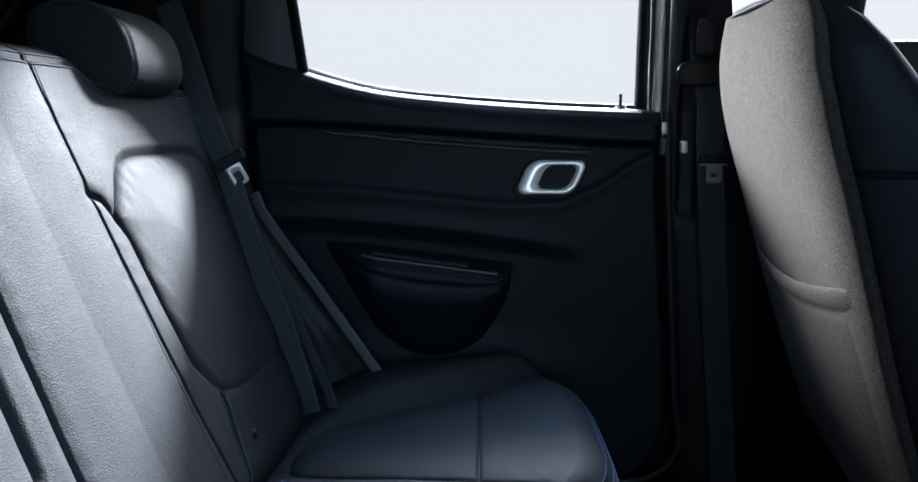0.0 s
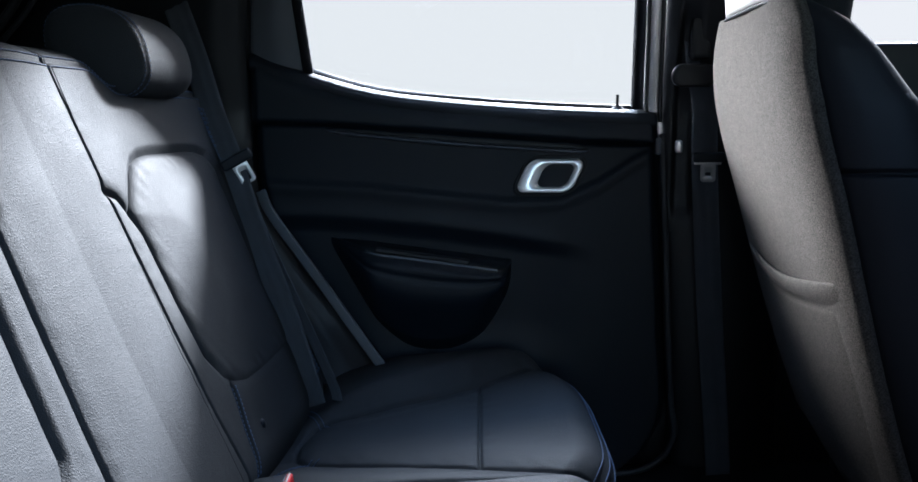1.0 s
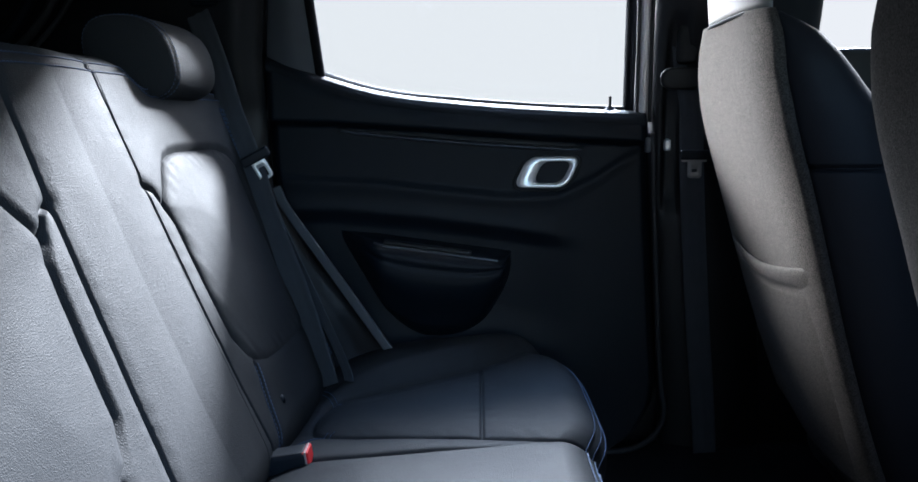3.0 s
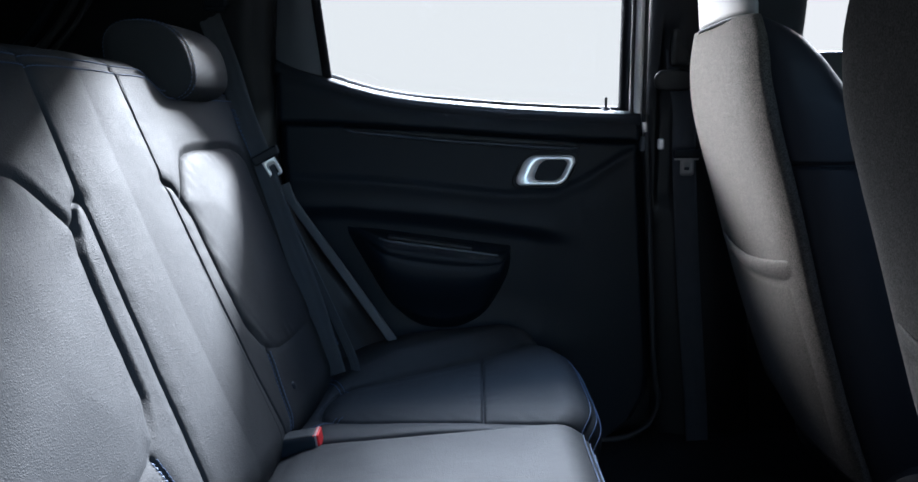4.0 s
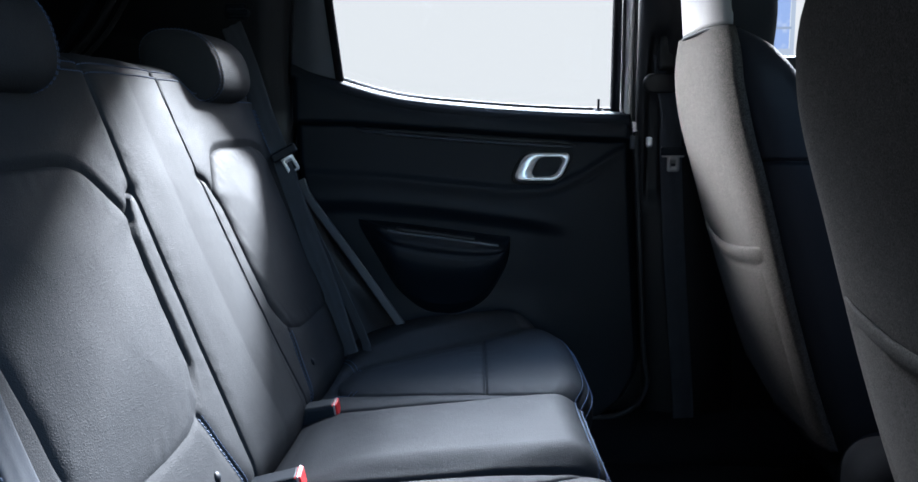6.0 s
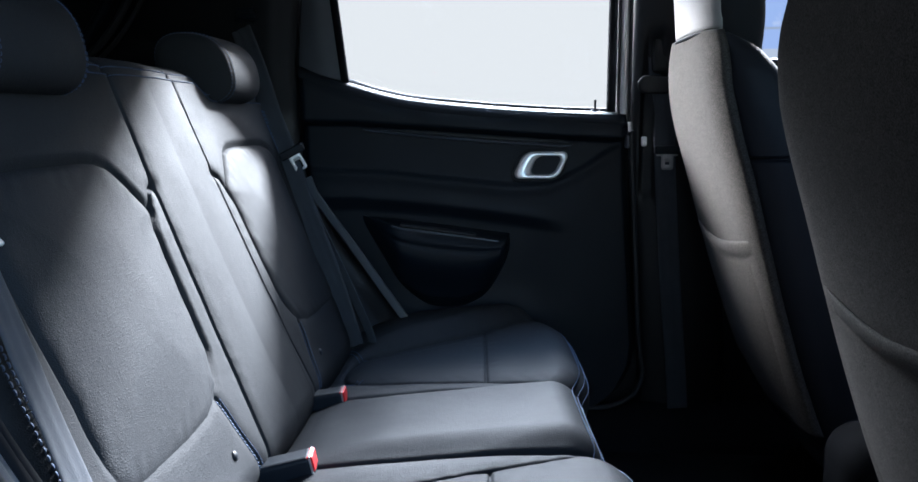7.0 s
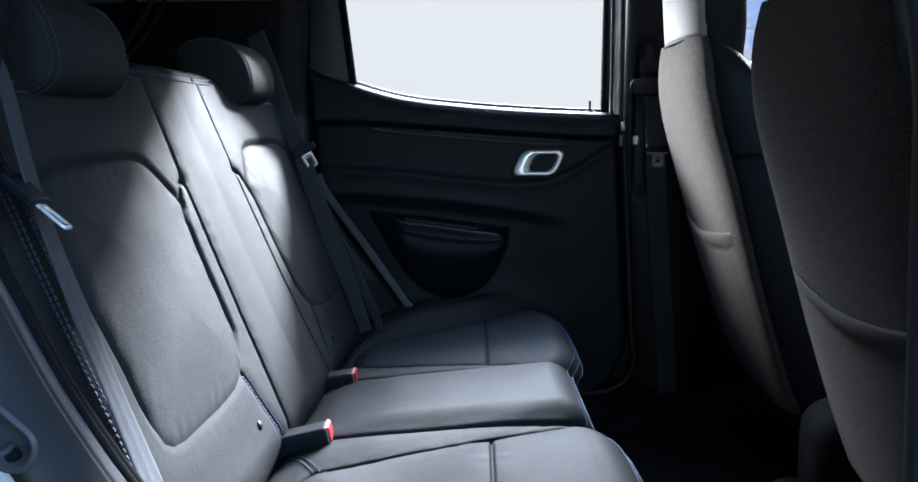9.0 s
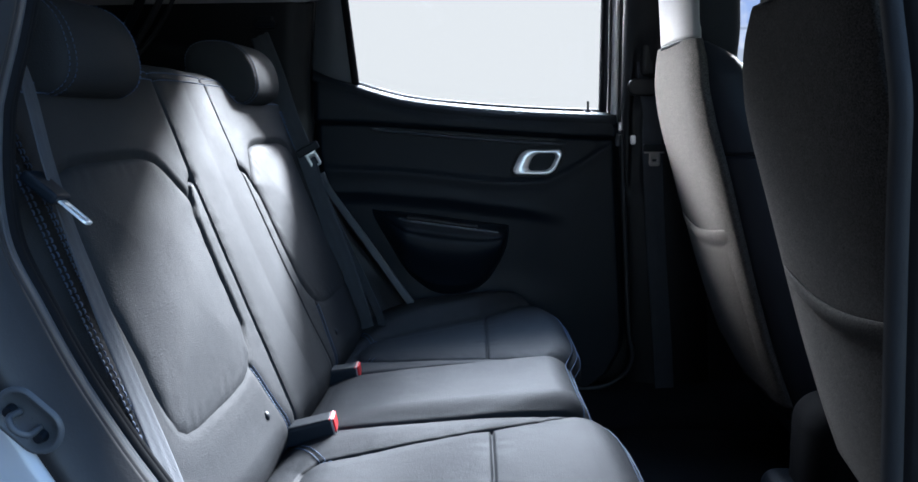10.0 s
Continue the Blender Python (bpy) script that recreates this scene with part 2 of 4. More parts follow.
def tube(name, points, r, mat, parent=None, label="", n=60, k=8, closed=False):
    c = spline(points, n) if not closed else np.array(points, float)
    n = len(c)
    tan = np.gradient(c, axis=0) if not closed else np.roll(c, -1, 0) - np.roll(c, 1, 0)
    tan /= np.linalg.norm(tan, axis=1, keepdims=True)
    up = np.array([0.13, 0.21, 0.97])
    a = np.cross(tan, up)
    a /= np.linalg.norm(a, axis=1, keepdims=True)
    b = np.cross(tan, a)
    th = np.linspace(0, 2 * np.pi, k, endpoint=False)
    rr = np.asarray(r, float) * np.ones(n)
    p = c[:, None] + rr[:, None, None] * (a[:, None] * np.cos(th)[None, :, None] + b[:, None] * np.sin(th)[None, :, None])
    if closed:
        p = np.concatenate([p, p[:1]])
    return rings(name, p, mat, parent, label, cap=not closed)


def stitches(name, places, normals, mat, parent, label="", length=0.0048, gap=0.0014, r=0.0008):
    """Short thread stitches along a dense line of places that lies on a surface."""
    seg = np.linalg.norm(np.diff(places, axis=0), axis=1)
    run = np.concatenate([[0], np.cumsum(seg)])
    at = lambda d, arr: np.array([np.interp(d, run, arr[:, k]) for k in range(3)])
    verts, faces = [], []
    d = 0.0
    while d + length < run[-1]:
        a, b, n = at(d, places), at(d + length, places), at(d + length / 2, normals)
        n = n / (np.linalg.norm(n) + 1e-9)
        t = (b - a) / (np.linalg.norm(b - a) + 1e-9)
        s = np.cross(t, n)
        k = len(verts)
        for q, (u, lift) in enumerate(((a, -0.3), (a + t * length * 0.3, 1.0), (b - t * length * 0.3, 1.0), (b, -0.3))):
            for ang in (0, 2.09, 4.19):
                verts.append(u + r * (np.cos(ang) * s + (np.sin(ang) + lift) * n))
            if q:
                for j in range(3):
                    m = (j + 1) % 3
                    faces.append((k + 3 * (q - 1) + j, k + 3 * (q - 1) + m, k + 3 * q + m, k + 3 * q + j))
        d += length + gap
    return from_lists(name, verts, faces, mat, parent, label)


def smoothstep(a, b, x):
    t = np.clip((x - a) / (b - a), 0, 1)
    return t * t * (3 - 2 * t)


def line_distance(px, py, line):
    """Distance from points to a broken line in the plane."""
    best = np.full(np.shape(px), 9.0)
    for (ax, ay), (bx, by) in zip(line[:-1], line[1:]):
        dx, dy = bx - ax, by - ay
        t = np.clip(((px - ax) * dx + (py - ay) * dy) / (dx * dx + dy * dy), 0, 1)
        best = np.minimum(best, np.hypot(px - ax - t * dx, py - ay - t * dy))
    return best


def normals_of(f, u, v, e=0.002):
    du = f(u + e, v) - f(u - e, v)
    dv = f(u, v + e) - f(u, v - e)
    n = np.cross(du, dv)
    return n / np.linalg.norm(n, axis=-1, keepdims=True)

# ---- the place outside ----
def outside():
    bm = bmesh.new()
    bmesh.ops.create_grid(bm, x_segments=40, y_segments=40, size=600)
    g = part("ground", bm, ASPHALT)
    tagged(g, "grey asphalt ground round the parked car", "ground", kind="structure")
    # Unseen walls and canopy added to keep near-side daylight out of the cabin.
    w = part("wall_right", box_bm((-14, -3.3, 0), (0.95, -3.0, 4.5)), BLOCKER)
    tagged(w, "unseen dark wall added to block light from the near side", "wall", kind="structure")
    w = part("wall_back", box_bm((-5.3, -3.0, 0), (-5.0, -0.95, 2.75)), BLOCKER)
    tagged(w, "unseen dark end wall added to block near-side light", "wall", kind="structure")
    w = part("canopy", box_bm((-14, -3.3, 2.75), (1.2, -0.74, 2.95)), BLOCKER)
    tagged(w, "unseen dark canopy added to block sky on the near side", "canopy", kind="structure")
    # Their unseen upper part and far end also keep low sky light out.
    for x0, x1, mat, lab in ((-46, 16.5, SKY_GLOW, "pale overcast sky and distance beyond the window"), (16.5, 20.25, BLUE_SKY_GLOW, "blue sky with pale clouds low over the horizon"), (20.25, 150, SKY_GLOW, "pale overcast sky and distance ahead of the car")):
        b = part("backdrop", box_bm((x0, 60, -1), (x1, 60.2, 27.0)), mat)
        tagged(b, lab, "backdrop", kind="structure")
    # Flat glowing strips; haze is put into their colours.
    for lo, hi, mat, lab in (((16.5, 59.5, 6.95), (20.25, 59.7, 7.10), LINE_GLOW, "thin grey line across the sky, haze put into its colour"),
                             ((16.5, 59.5, 0), (20.25, 59.7, 5.6), PALE_GLOW, "pale low band of distance, haze put into its colour"),
                             ((20.2, 59.5, 0), (20.45, 59.7, 27.0), PALE_GLOW, "pale grey upright strip on the backdrop")):
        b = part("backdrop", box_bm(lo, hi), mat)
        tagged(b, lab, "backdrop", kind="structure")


# ---- the car's shell ----
SILL = [(0.40, 1.15), (0.495, 1.105), (0.599, 1.066), (0.72, 1.033), (0.866, 1.015), (1.02, 1.003), (1.184, 0.995), (1.30, 0.991)]


def sill_z(x):
    p = spline(SILL, 200)
    return np.interp(x, p[:, 0], p[:, 1])


def tumble(z):
    """How far the car's side leans in above the belt line."""
    return 0.32 * np.clip(np.asarray(z) - 1.0, 0, None)


def shell():
    f = part("floor", box_bm((-0.6, -0.70, 0.20), (2.4, 0.70, 0.25), 0.01), CARPET)
    tagged(f, "black carpet on the car's floor", "floor", kind="structure")
    # roof with a rounded headliner
    xs, ys = np.linspace(-0.75, 2.2, 40), np.linspace(-0.60, 0.60, 41)
    X, Y = np.meshgrid(xs, ys, indexing="ij")
    Z = 1.44 - 0.06 * np.abs(Y / 0.60) ** 5 - 0.05 * ((X - 0.8) / 1.4) ** 2
    Z = Z - 0.05 * smoothstep(0.6, 0.3, X) * np.abs(Y / 0.6) ** 3
    c = sheet("ceiling", np.stack([X, Y, Z], -1), HEADLINER, back=(0, 0, 0.02))
    tagged(c, "pale grey fabric headliner under the roof", "ceiling", kind="structure")
    xs, ys = np.linspace(-0.85, 2.46, 30), np.linspace(-0.64, 0.64, 31)
    X, Y = np.meshgrid(xs, ys, indexing="ij")
    Z = 1.50 - 0.10 * np.abs(Y / 0.64) ** 4 - 0.03 * ((X - 0.8) / 1.6) ** 2
    c = sheet("roof", np.stack([X, Y, Z], -1), PAINT, back=(0, 0, -0.02))
    tagged(c, "blue-grey painted car roof", "roof", kind="structure")

    def panel(x0, x1, z0, z1, side, label, name):
        zs, xs = np.linspace(z0, z1, 12), np.linspace(x0, x1, 12)
        X, Z = np.meshgrid(xs, zs, indexing="ij")
        Y = side * (0.775 - tumble(Z) - 0.10 * np.clip((0.45 - Z) / 0.3, 0, 1) ** 2)
        w = sheet(name, np.stack([X, Y, Z], -1), PAINT, back=(0, -side * 0.02, 0))
        tagged(w, label, "car body", kind="structure")
    def skin(x0, x1, z0, z1, side):
        zs, xs = np.linspace(z0, z1, 12), np.linspace(x0, x1, 12)
        X, Z = np.meshgrid(xs, zs, indexing="ij")
        w = sheet("lining", np.stack([X, side * (0.742 - tumble(Z)), Z], -1), PLASTIC_LO, back=(0, -side * 0.01, 0))
        tagged(w, "black inner skin of the body side", "car body", kind="structure")
    for box in ((-0.80, 2.42, 0.20, 0.975), (-0.80, 0.570, 0.975, 1.40), (1.205, 1.45, 0.975, 1.40)):
        skin(*box, 1)
    panel(-0.85, 2.46, 0.18, 0.985, 1, "blue-grey painted body side below the windows", "wall_left_outer")
    panel(-0.85, 0.56, 0.985, 1.45, 1, "blue-grey painted rear body side", "wall_left_outer")
    panel(1.215, 1.46, 0.985, 1.45, 1, "blue-grey painted middle pillar", "wall_left_outer")
    panel(2.15, 2.46, 0.985, 1.45, 1, "blue-grey painted windscreen pillar", "wall_left_outer")
    panel(-0.85, 2.46, 1.395, 1.46, 1, "blue-grey painted roof rail", "wall_left_outer")
    panel(-0.85, 0.42, 0.18, 1.45, -1, "blue-grey painted rear body side", "wall_right_outer")
    panel(1.40, 2.46, 0.18, 0.985, -1, "blue-grey painted front door", "wall_right_outer")
    panel(1.33, 1.46, 0.985, 1.45, -1, "blue-grey painted middle pillar", "wall_right_outer")
    panel(2.15, 2.46, 0.985, 1.45, -1, "blue-grey painted windscreen pillar", "wall_right_outer")
    panel(-0.85, 2.46, 1.375, 1.45, -1, "blue-grey painted roof rail", "wall_right_outer")
    panel(0.80, 1.45, 0.18, 0.33, -1, "blue-grey painted sill", "wall_right_outer")
    # Unseen plain wall in the windscreen's place, shutting its light out.
    w = part("wall_front", box_bm((2.40, -0.74, 0.2), (2.46, 0.74, 1.46)), PLASTIC_LO)
    tagged(w, "dark front end of the cabin", "wall", kind="structure")
    w = part("wall_rear", box_bm((-0.85, -0.74, 0.2), (-0.75, 0.74, 1.46)), PLASTIC_LO)
    tagged(w, "dark tailgate lining of the boot", "wall", kind="structure")
    # Linings raised past the window sill to keep sun off the console.
    for side, name in ((1, "wall_left"), (-1, "wall_right_front")):
        w = part(name, box_bm((1.40, min(side * 0.69, side * 0.73), 0.25), (2.40, max(side * 0.69, side * 0.73), 1.11), 0.008), PLASTIC_LO)
        tagged(w, "black inner lining of the front door", "wall", kind="structure")
    far_quarter()
    far_pillar()
    near_side()


def far_quarter():
    """Rear quarter lining behind the far door, with the wheel arch and the pillar."""
    zs = np.linspace(0.25, 1.255, 90)
    edge = np.interp(zs, [0.25, 0.45, 0.53, 0.71, 0.82, 0.90, 1.10, 1.26, 1.40], [0.95, 0.80, 0.715, 0.570, 0.505, 0.488, 0.490, 0.515, 0.545])
    u = np.linspace(0, 1, 80)
    X = -0.75 + (edge[:, None] + 0.75) * u[None]
    Z = np.repeat(zs[:, None], 80, 1)
    Y = 0.655 - tumble(Z) * 0.75
    # wheel-arch box low down, softly swollen; parcel-shelf ledge; a groove along the pillar
    Y = Y - 0.10 * smoothstep(0.62, 0.40, Z) * smoothstep(0.85, 0.55, X)
    Y = Y - 0.03 * smoothstep(0.90, 0.86, Z) * smoothstep(0.45, 0.38, X)
    Y = Y - 0.018 * smoothstep(edge[:, None] - 0.012, edge[:, None] - 0.045, X)
    Y = Y + 0.010 * np.exp(-(((Z - 1.13) + 0.25 * (X - 0.3)) / 0.006) ** 2) * smoothstep(0.42, 0.30, X)
    q = sheet("wall_left_rear", np.stack([X, Y, Z], -1), PLASTIC_LO, back=(0, 0.03, 0))
    tagged(q, "black moulded rear quarter lining with wheel arch", "wall", kind="structure")
    # arched seals of the tailgate that show over the seat back
    for k, (dx, r) in enumerate(((0.0, 0.011), (0.045, 0.008), (0.075, 0.005))):
        p = [(-0.06 + dx, 0.555, 1.02), (0.0 + dx, 0.555, 1.10), (0.075 + dx, 0.545, 1.17), (0.14 + dx, 0.53, 1.26), (0.17 + dx, 0.51, 1.34)]
        t = tube("trim", p, r, RUBBER if k else PLASTIC)
        tagged(t, "black rubber seal arching beside the boot", "trim", kind="structure")
    # lip of the wheel-arch lining beside the door
    p = [(0.520, 0.600, 0.860), (0.540, 0.600, 0.815), (0.626, 0.585, 0.700), (0.730, 0.575, 0.555), (0.80, 0.575, 0.46)]
    t = ribbon("trim", p, (0.8, 0, 0.6), 0.018, 0.008, GREY_TRIM, ridges=False)
    tagged(t, "dark grey edge strip of the wheel-arch lining", "trim", kind="structure")
    # flat window surround behind the glass
    zs2, us = np.linspace(1.02, 1.36, 30), np.linspace(0, 1, 16)
    x0 = np.interp(zs2, [1.02, 1.105, 1.26, 1.36], [0.498, 0.494, 0.520, 0.55])
    x1 = np.interp(zs2, [1.02, 1.066, 1.27, 1.36], [0.604, 0.600, 0.586, 0.580])
    X = x0[:, None] + (x1 - x0)[:, None] * us[None]
    Z = np.repeat(zs2[:, None], 16, 1)
    Y = 0.680 - tumble(Z) + 0.012 * (1 - np.sin(np.pi * us))[None]
    t = sheet("trim", np.stack([X, Y, Z], -1), GREY_TRIM, back=(0, 0.02, 0))
    tagged(t, "dark grey fixed panel behind the rear window", "trim", kind="structure")
    xs, us = np.linspace(-0.75, 0.545, 40), np.linspace(0, 1, 14)
    X = np.repeat(xs[:, None], 14, 1)
    Y = 0.600 - 0.20 * us[None] ** 0.8 + 0 * X
    Z = 1.249 + 0.15 * us[None] ** 1.5 - 0.004 * np.sin(np.pi * us)[None] + 0.012 * smoothstep(0.48, 0.545, X)
    t = sheet("ceiling_edge", np.stack([X, Y, Z], -1), HEADLINER, back=(0, 0.01, 0.02))
    tagged(t, "pale rolled edge of the headliner over the pillar", "ceiling", kind="structure")
    # small grab hook under the headliner
    t = part("trim", box_bm((0.385, 0.565, 1.195), (0.43, 0.60, 1.21), 0.006), PLASTIC)
    tagged(t, "black upper mount of the rear seat belt", "trim", kind="structure")


def far_pillar():
    """Middle pillar of the far side, from the door's front edge to the front door."""
    zs = np.linspace(0.25, 1.40, 60)
    u = np.linspace(0, 1, 40)
    x0 = np.interp(zs, [0.25, 0.45, 0.85, 1.0, 1.40], [1.262, 1.262, 1.236, 1.228, 1.222])
    x1 = np.interp(zs, [0.25, 1.0, 1.40], [1.47, 1.425, 1.40])
    X = x0[:, None] + (x1 - x0)[:, None] * u[None]
    Z = np.repeat(zs[:, None], 40, 1)
    Y = 0.690 - tumble(Z) - 0.025 * np.sin(np.pi * np.clip(u, 0, 1))[None] ** 0.5
    slot = smoothstep(0.020, 0.012, np.abs(X - 1.270)) * smoothstep(0.80, 0.83, Z) * smoothstep(1.17, 1.14, Z)
    Y = Y + 0.015 * slot
    w = sheet("wall_left_pillar", np.stack([X, Y, Z], -1), PLASTIC_LO, back=(0, 0.03, 0))
    tagged(w, "black plastic middle pillar lining", "wall", kind="structure")
    # rubber seal along the door aperture, paled to stand in for its shine
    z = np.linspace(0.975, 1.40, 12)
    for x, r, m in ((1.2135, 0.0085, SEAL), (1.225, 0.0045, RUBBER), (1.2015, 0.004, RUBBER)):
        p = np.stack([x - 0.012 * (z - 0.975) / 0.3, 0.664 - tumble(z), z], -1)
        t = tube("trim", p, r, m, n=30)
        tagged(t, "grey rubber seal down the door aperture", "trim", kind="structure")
    z = np.linspace(0.40, 0.955, 12)
    p = np.stack([np.interp(z, [0.40, 0.467, 0.846, 0.955], [1.268, 1.258, 1.236, 1.230]), np.full(12, 0.662), z], -1)
    p = np.vstack([[(1.10, 0.662, 0.318), (1.19, 0.662, 0.322), (1.245, 0.662, 0.350)], p])
    t = tube("trim", p, 0.006, RUBBER, n=60)
    tagged(t, "black rubber seal round the door's front edge", "trim", kind="structure")
    # sill at the pillar's foot
    xs, us = np.linspace(1.05, 2.0, 40), np.linspace(0, 1, 12)
    X = np.repeat(xs[:, None], 12, 1)
    Y = 0.70 - 0.13 * us[None] + 0 * X
    Z = 0.25 + (0.085 * np.cos(us * np.pi / 2) ** 0.6)[None] - 0.012 * smoothstep(1.30, 1.20, X)
    t = sheet("trim", np.stack([X, Y, Z], -1), MATTE, back=(0, 0, -0.03))
    tagged(t, "black plastic sill cover", "trim", kind="structure")


def near_side():
    """Painted door aperture of the side from which the cabin is seen."""
    # rear edge of the aperture: upright above, curving forward over the wheel arch
    path = spline([(0.555, 1.42), (0.552, 1.25), (0.545, 1.09), (0.536, 1.015), (0.528, 0.940), (0.532, 0.880), (0.556, 0.825), (0.585, 0.765), (0.620, 0.705), (0.658, 0.648), (0.72, 0.56), (0.79, 0.45), (0.87, 0.36), (1.0, 0.315)], 140)
    tan = np.gradient(path, axis=0)
    tan /= np.linalg.norm(tan, axis=1, keepdims=True)
    out = np.stack([tan[:, 1], -tan[:, 0]], -1)          # away from the opening
    out *= np.sign(out[:60, 0].mean()) * -1
    lean = tumble(path[:, 1])
    def strip(name, sec, mat, label):
        s = np.array(sec)
        g = np.zeros((len(path), len(s), 3))
        g[:, :, 0] = path[:, None, 0] + out[:, None, 0] * s[None, :, 0]
        g[:, :, 2] = path[:, None, 1] + out[:, None, 1] * s[None, :, 0]
        g[:, :, 1] = s[None, :, 1] + lean[:, None]
        tagged(sheet(name, g, mat, back=(-0.004, 0.012, 0)), label, "trim", kind="structure")
    strip("trim", [(0.012, -0.612), (0.004, -0.620), (0.002, -0.628), (0.007, -0.634), (0.014, -0.634)], MATTE, "dark grey plastic lining round the door aperture")
    strip("trim", [(0.008, -0.630), (0.002, -0.640), (0.000, -0.652), (0.006, -0.662), (0.014, -0.660), (0.018, -0.650)], GREY_TRIM, "black rubber door seal round the aperture")
    strip("trim", [(0.012, -0.655), (0.012, -0.664), (0.018, -0.669), (0.024, -0.667)], GREY_TRIM, "grey inner lip of the door seal")
    strip("trim", [(0.002, -0.655), (-0.004, -0.661), (-0.006, -0.668), (0.000, -0.674), (-0.002, -0.682), (0.005, -0.687), (0.004, -0.695), (0.012, -0.700), (0.013, -0.708), (0.028, -0.711)], RUBBER, "dark ridged outer rubber of the aperture")
    # painted flange with its steps
    w = [(0.020, -0.664), (0.019, -0.676), (0.021, -0.690), (0.026, -0.704), (0.037, -0.715), (0.062, -0.719), (0.105, -0.722), (0.122, -0.730), (0.132, -0.746), (0.150, -0.754), (0.22, -0.760), (0.36, -0.762)]
    s = np.array(w)
    fine = np.linspace(0, 1, 60)
    s = np.stack([np.interp(fine, np.linspace(0, 1, len(w)), s[:, k]) for k in (0, 1)], -1)
    g = np.zeros((len(path), 60, 3))
    g[:, :, 0] = path[:, None, 0] + out[:, None, 0] * s[None, :, 0]
    g[:, :, 2] = path[:, None, 1] + out[:, None, 1] * s[None, :, 0]
    g[:, :, 1] = s[None, :, 1] + lean[:, None]
    tagged(sheet("wall_right_rear", g, PAINT, back=(0, 0.02, 0)), "blue-grey painted rear pillar and wheel-arch flange", "wall", kind="structure")
    # body behind it, roof rail, sill, middle pillar
    t = part("wall_right_tail", box_bm((-0.8, -0.70, 0.2), (0.42, -0.66, 1.40), 0.01), PLASTIC_LO)
    tagged(t, "dark rear body side", "wall", kind="structure")
    t = part("trim", box_bm((0.30, -0.66, 1.315), (1.45, -0.585, 1.40), 0.02), PAINT)
    tagged(t, "painted roof rail over the open door", "trim", kind="structure")
    t = part("trim", box_bm((0.80, -0.72, 0.20), (2.2, -0.62, 0.335), 0.02), PAINT)
    tagged(t, "painted door sill", "trim", kind="structure")
    zs = np.linspace(0.28, 1.40, 50)
    sec = [(1.300, -0.600), (1.284, -0.640), (1.277, -0.655), (1.268, -0.660), (1.262, -0.668), (1.264, -0.680), (1.273, -0.684), (1.280, -0.690), (1.284, -0.706), (1.300, -0.716), (1.36, -0.724), (1.44, -0.727)]
    for a, b, m, lab in ((0, 4, PLASTIC_LO, "black lining of the near middle pillar"), (3, 7, RUBBER, "black rubber seal on the near middle pillar"), (6, 12, RUBBER, "dark outer seal of the near middle pillar")):
        q = np.array(sec[a:b])
        g = np.zeros((50, len(q), 3))
        g[:, :, 0] = q[None, :, 0] + np.interp(zs, [0.3, 0.69, 0.9, 1.07, 1.4], [0.022, 0.016, 0.006, 0.0, -0.01])[:, None]
        g[:, :, 1] = q[None, :, 1] + tumble(zs)[:, None]
        g[:, :, 2] = zs[:, None]
        tagged(sheet("trim", g, m, back=(0.012, 0.004, 0)), lab, "trim", kind="structure")
    t = part("trim", box_bm((1.262, -0.63, 0.28), (1.42, -0.505, 0.625), 0.035, 5), PLASTIC, smooth=True)
    tagged(t, "black moulded cover at the foot of the near pillar", "trim", kind="structure")
    striker()


def striker():
    th = empty("door_striker", (0.585, -0.726, 0.750))
    tagged(th, "dark metal door striker bolted to the painted pillar", "striker")
    m = pose(0.585, -0.722, 0.750, 90, 0, 0) @ pose(0, 0, 0, 0, 0, -42) @ Matrix.Diagonal((0.84, 0.84, 1, 1))
    def oval(w, h, r, z):
        return [m @ Vector((x, y, z)) for x, y in rounded_loop(w, h, r, 8)]
    g = [oval(0.076, 0.050, 0.024, 0.002), oval(0.072, 0.046, 0.022, 0.006), oval(0.064, 0.040, 0.019, 0.005), oval(0.058, 0.034, 0.016, -0.002), oval(0.02, 0.01, 0.004, -0.003), oval(0.001, 0.001, 0.0004, -0.003)]
    rings("base_plate", np.array(g), GREY_TRIM, th, "dark dished plate", cap=False)
    pts = [(-0.012, 0.012, 0.0), (-0.012, 0.012, 0.026), (0.0, 0.010, 0.033), (0.012, 0.012, 0.026), (0.012, 0.012, 0.0)]
    tube("loop", [m @ Vector((p[0], p[1] - 0.012, p[2] * 0.6)) for p in pts], 0.003, GREY_TRIM, th, n=30)
    for x in (-0.019, 0.019):
        bm = bmesh.new()
        bmesh.ops.create_cone(bm, cap_ends=True, segments=16, radius1=0.0065, radius2=0.005, depth=0.007, matrix=m @ pose(x, -0.004, 0.004))
        part("bolt", bm, PLASTIC, th)


# ---- the closed rear door ----
def door_x(z):
    lo = np.interp(z, [0.30, 0.45, 0.53, 0.71, 0.82, 0.90, 1.12], [0.90, 0.79, 0.715, 0.575, 0.510, 0.495, 0.495])
    hi = np.interp(z, [0.30, 0.33, 0.36, 0.42, 0.467, 0.846, 1.0, 1.12], [1.13, 1.18, 1.215, 1.245, 1.25, 1.225, 1.218, 1.218])
    return lo, hi


def crease_z(x):
    return np.interp(x, [0.495, 0.62, 0.80, 1.10, 1.22], [0.978, 0.975, 0.962, 0.940, 0.935])


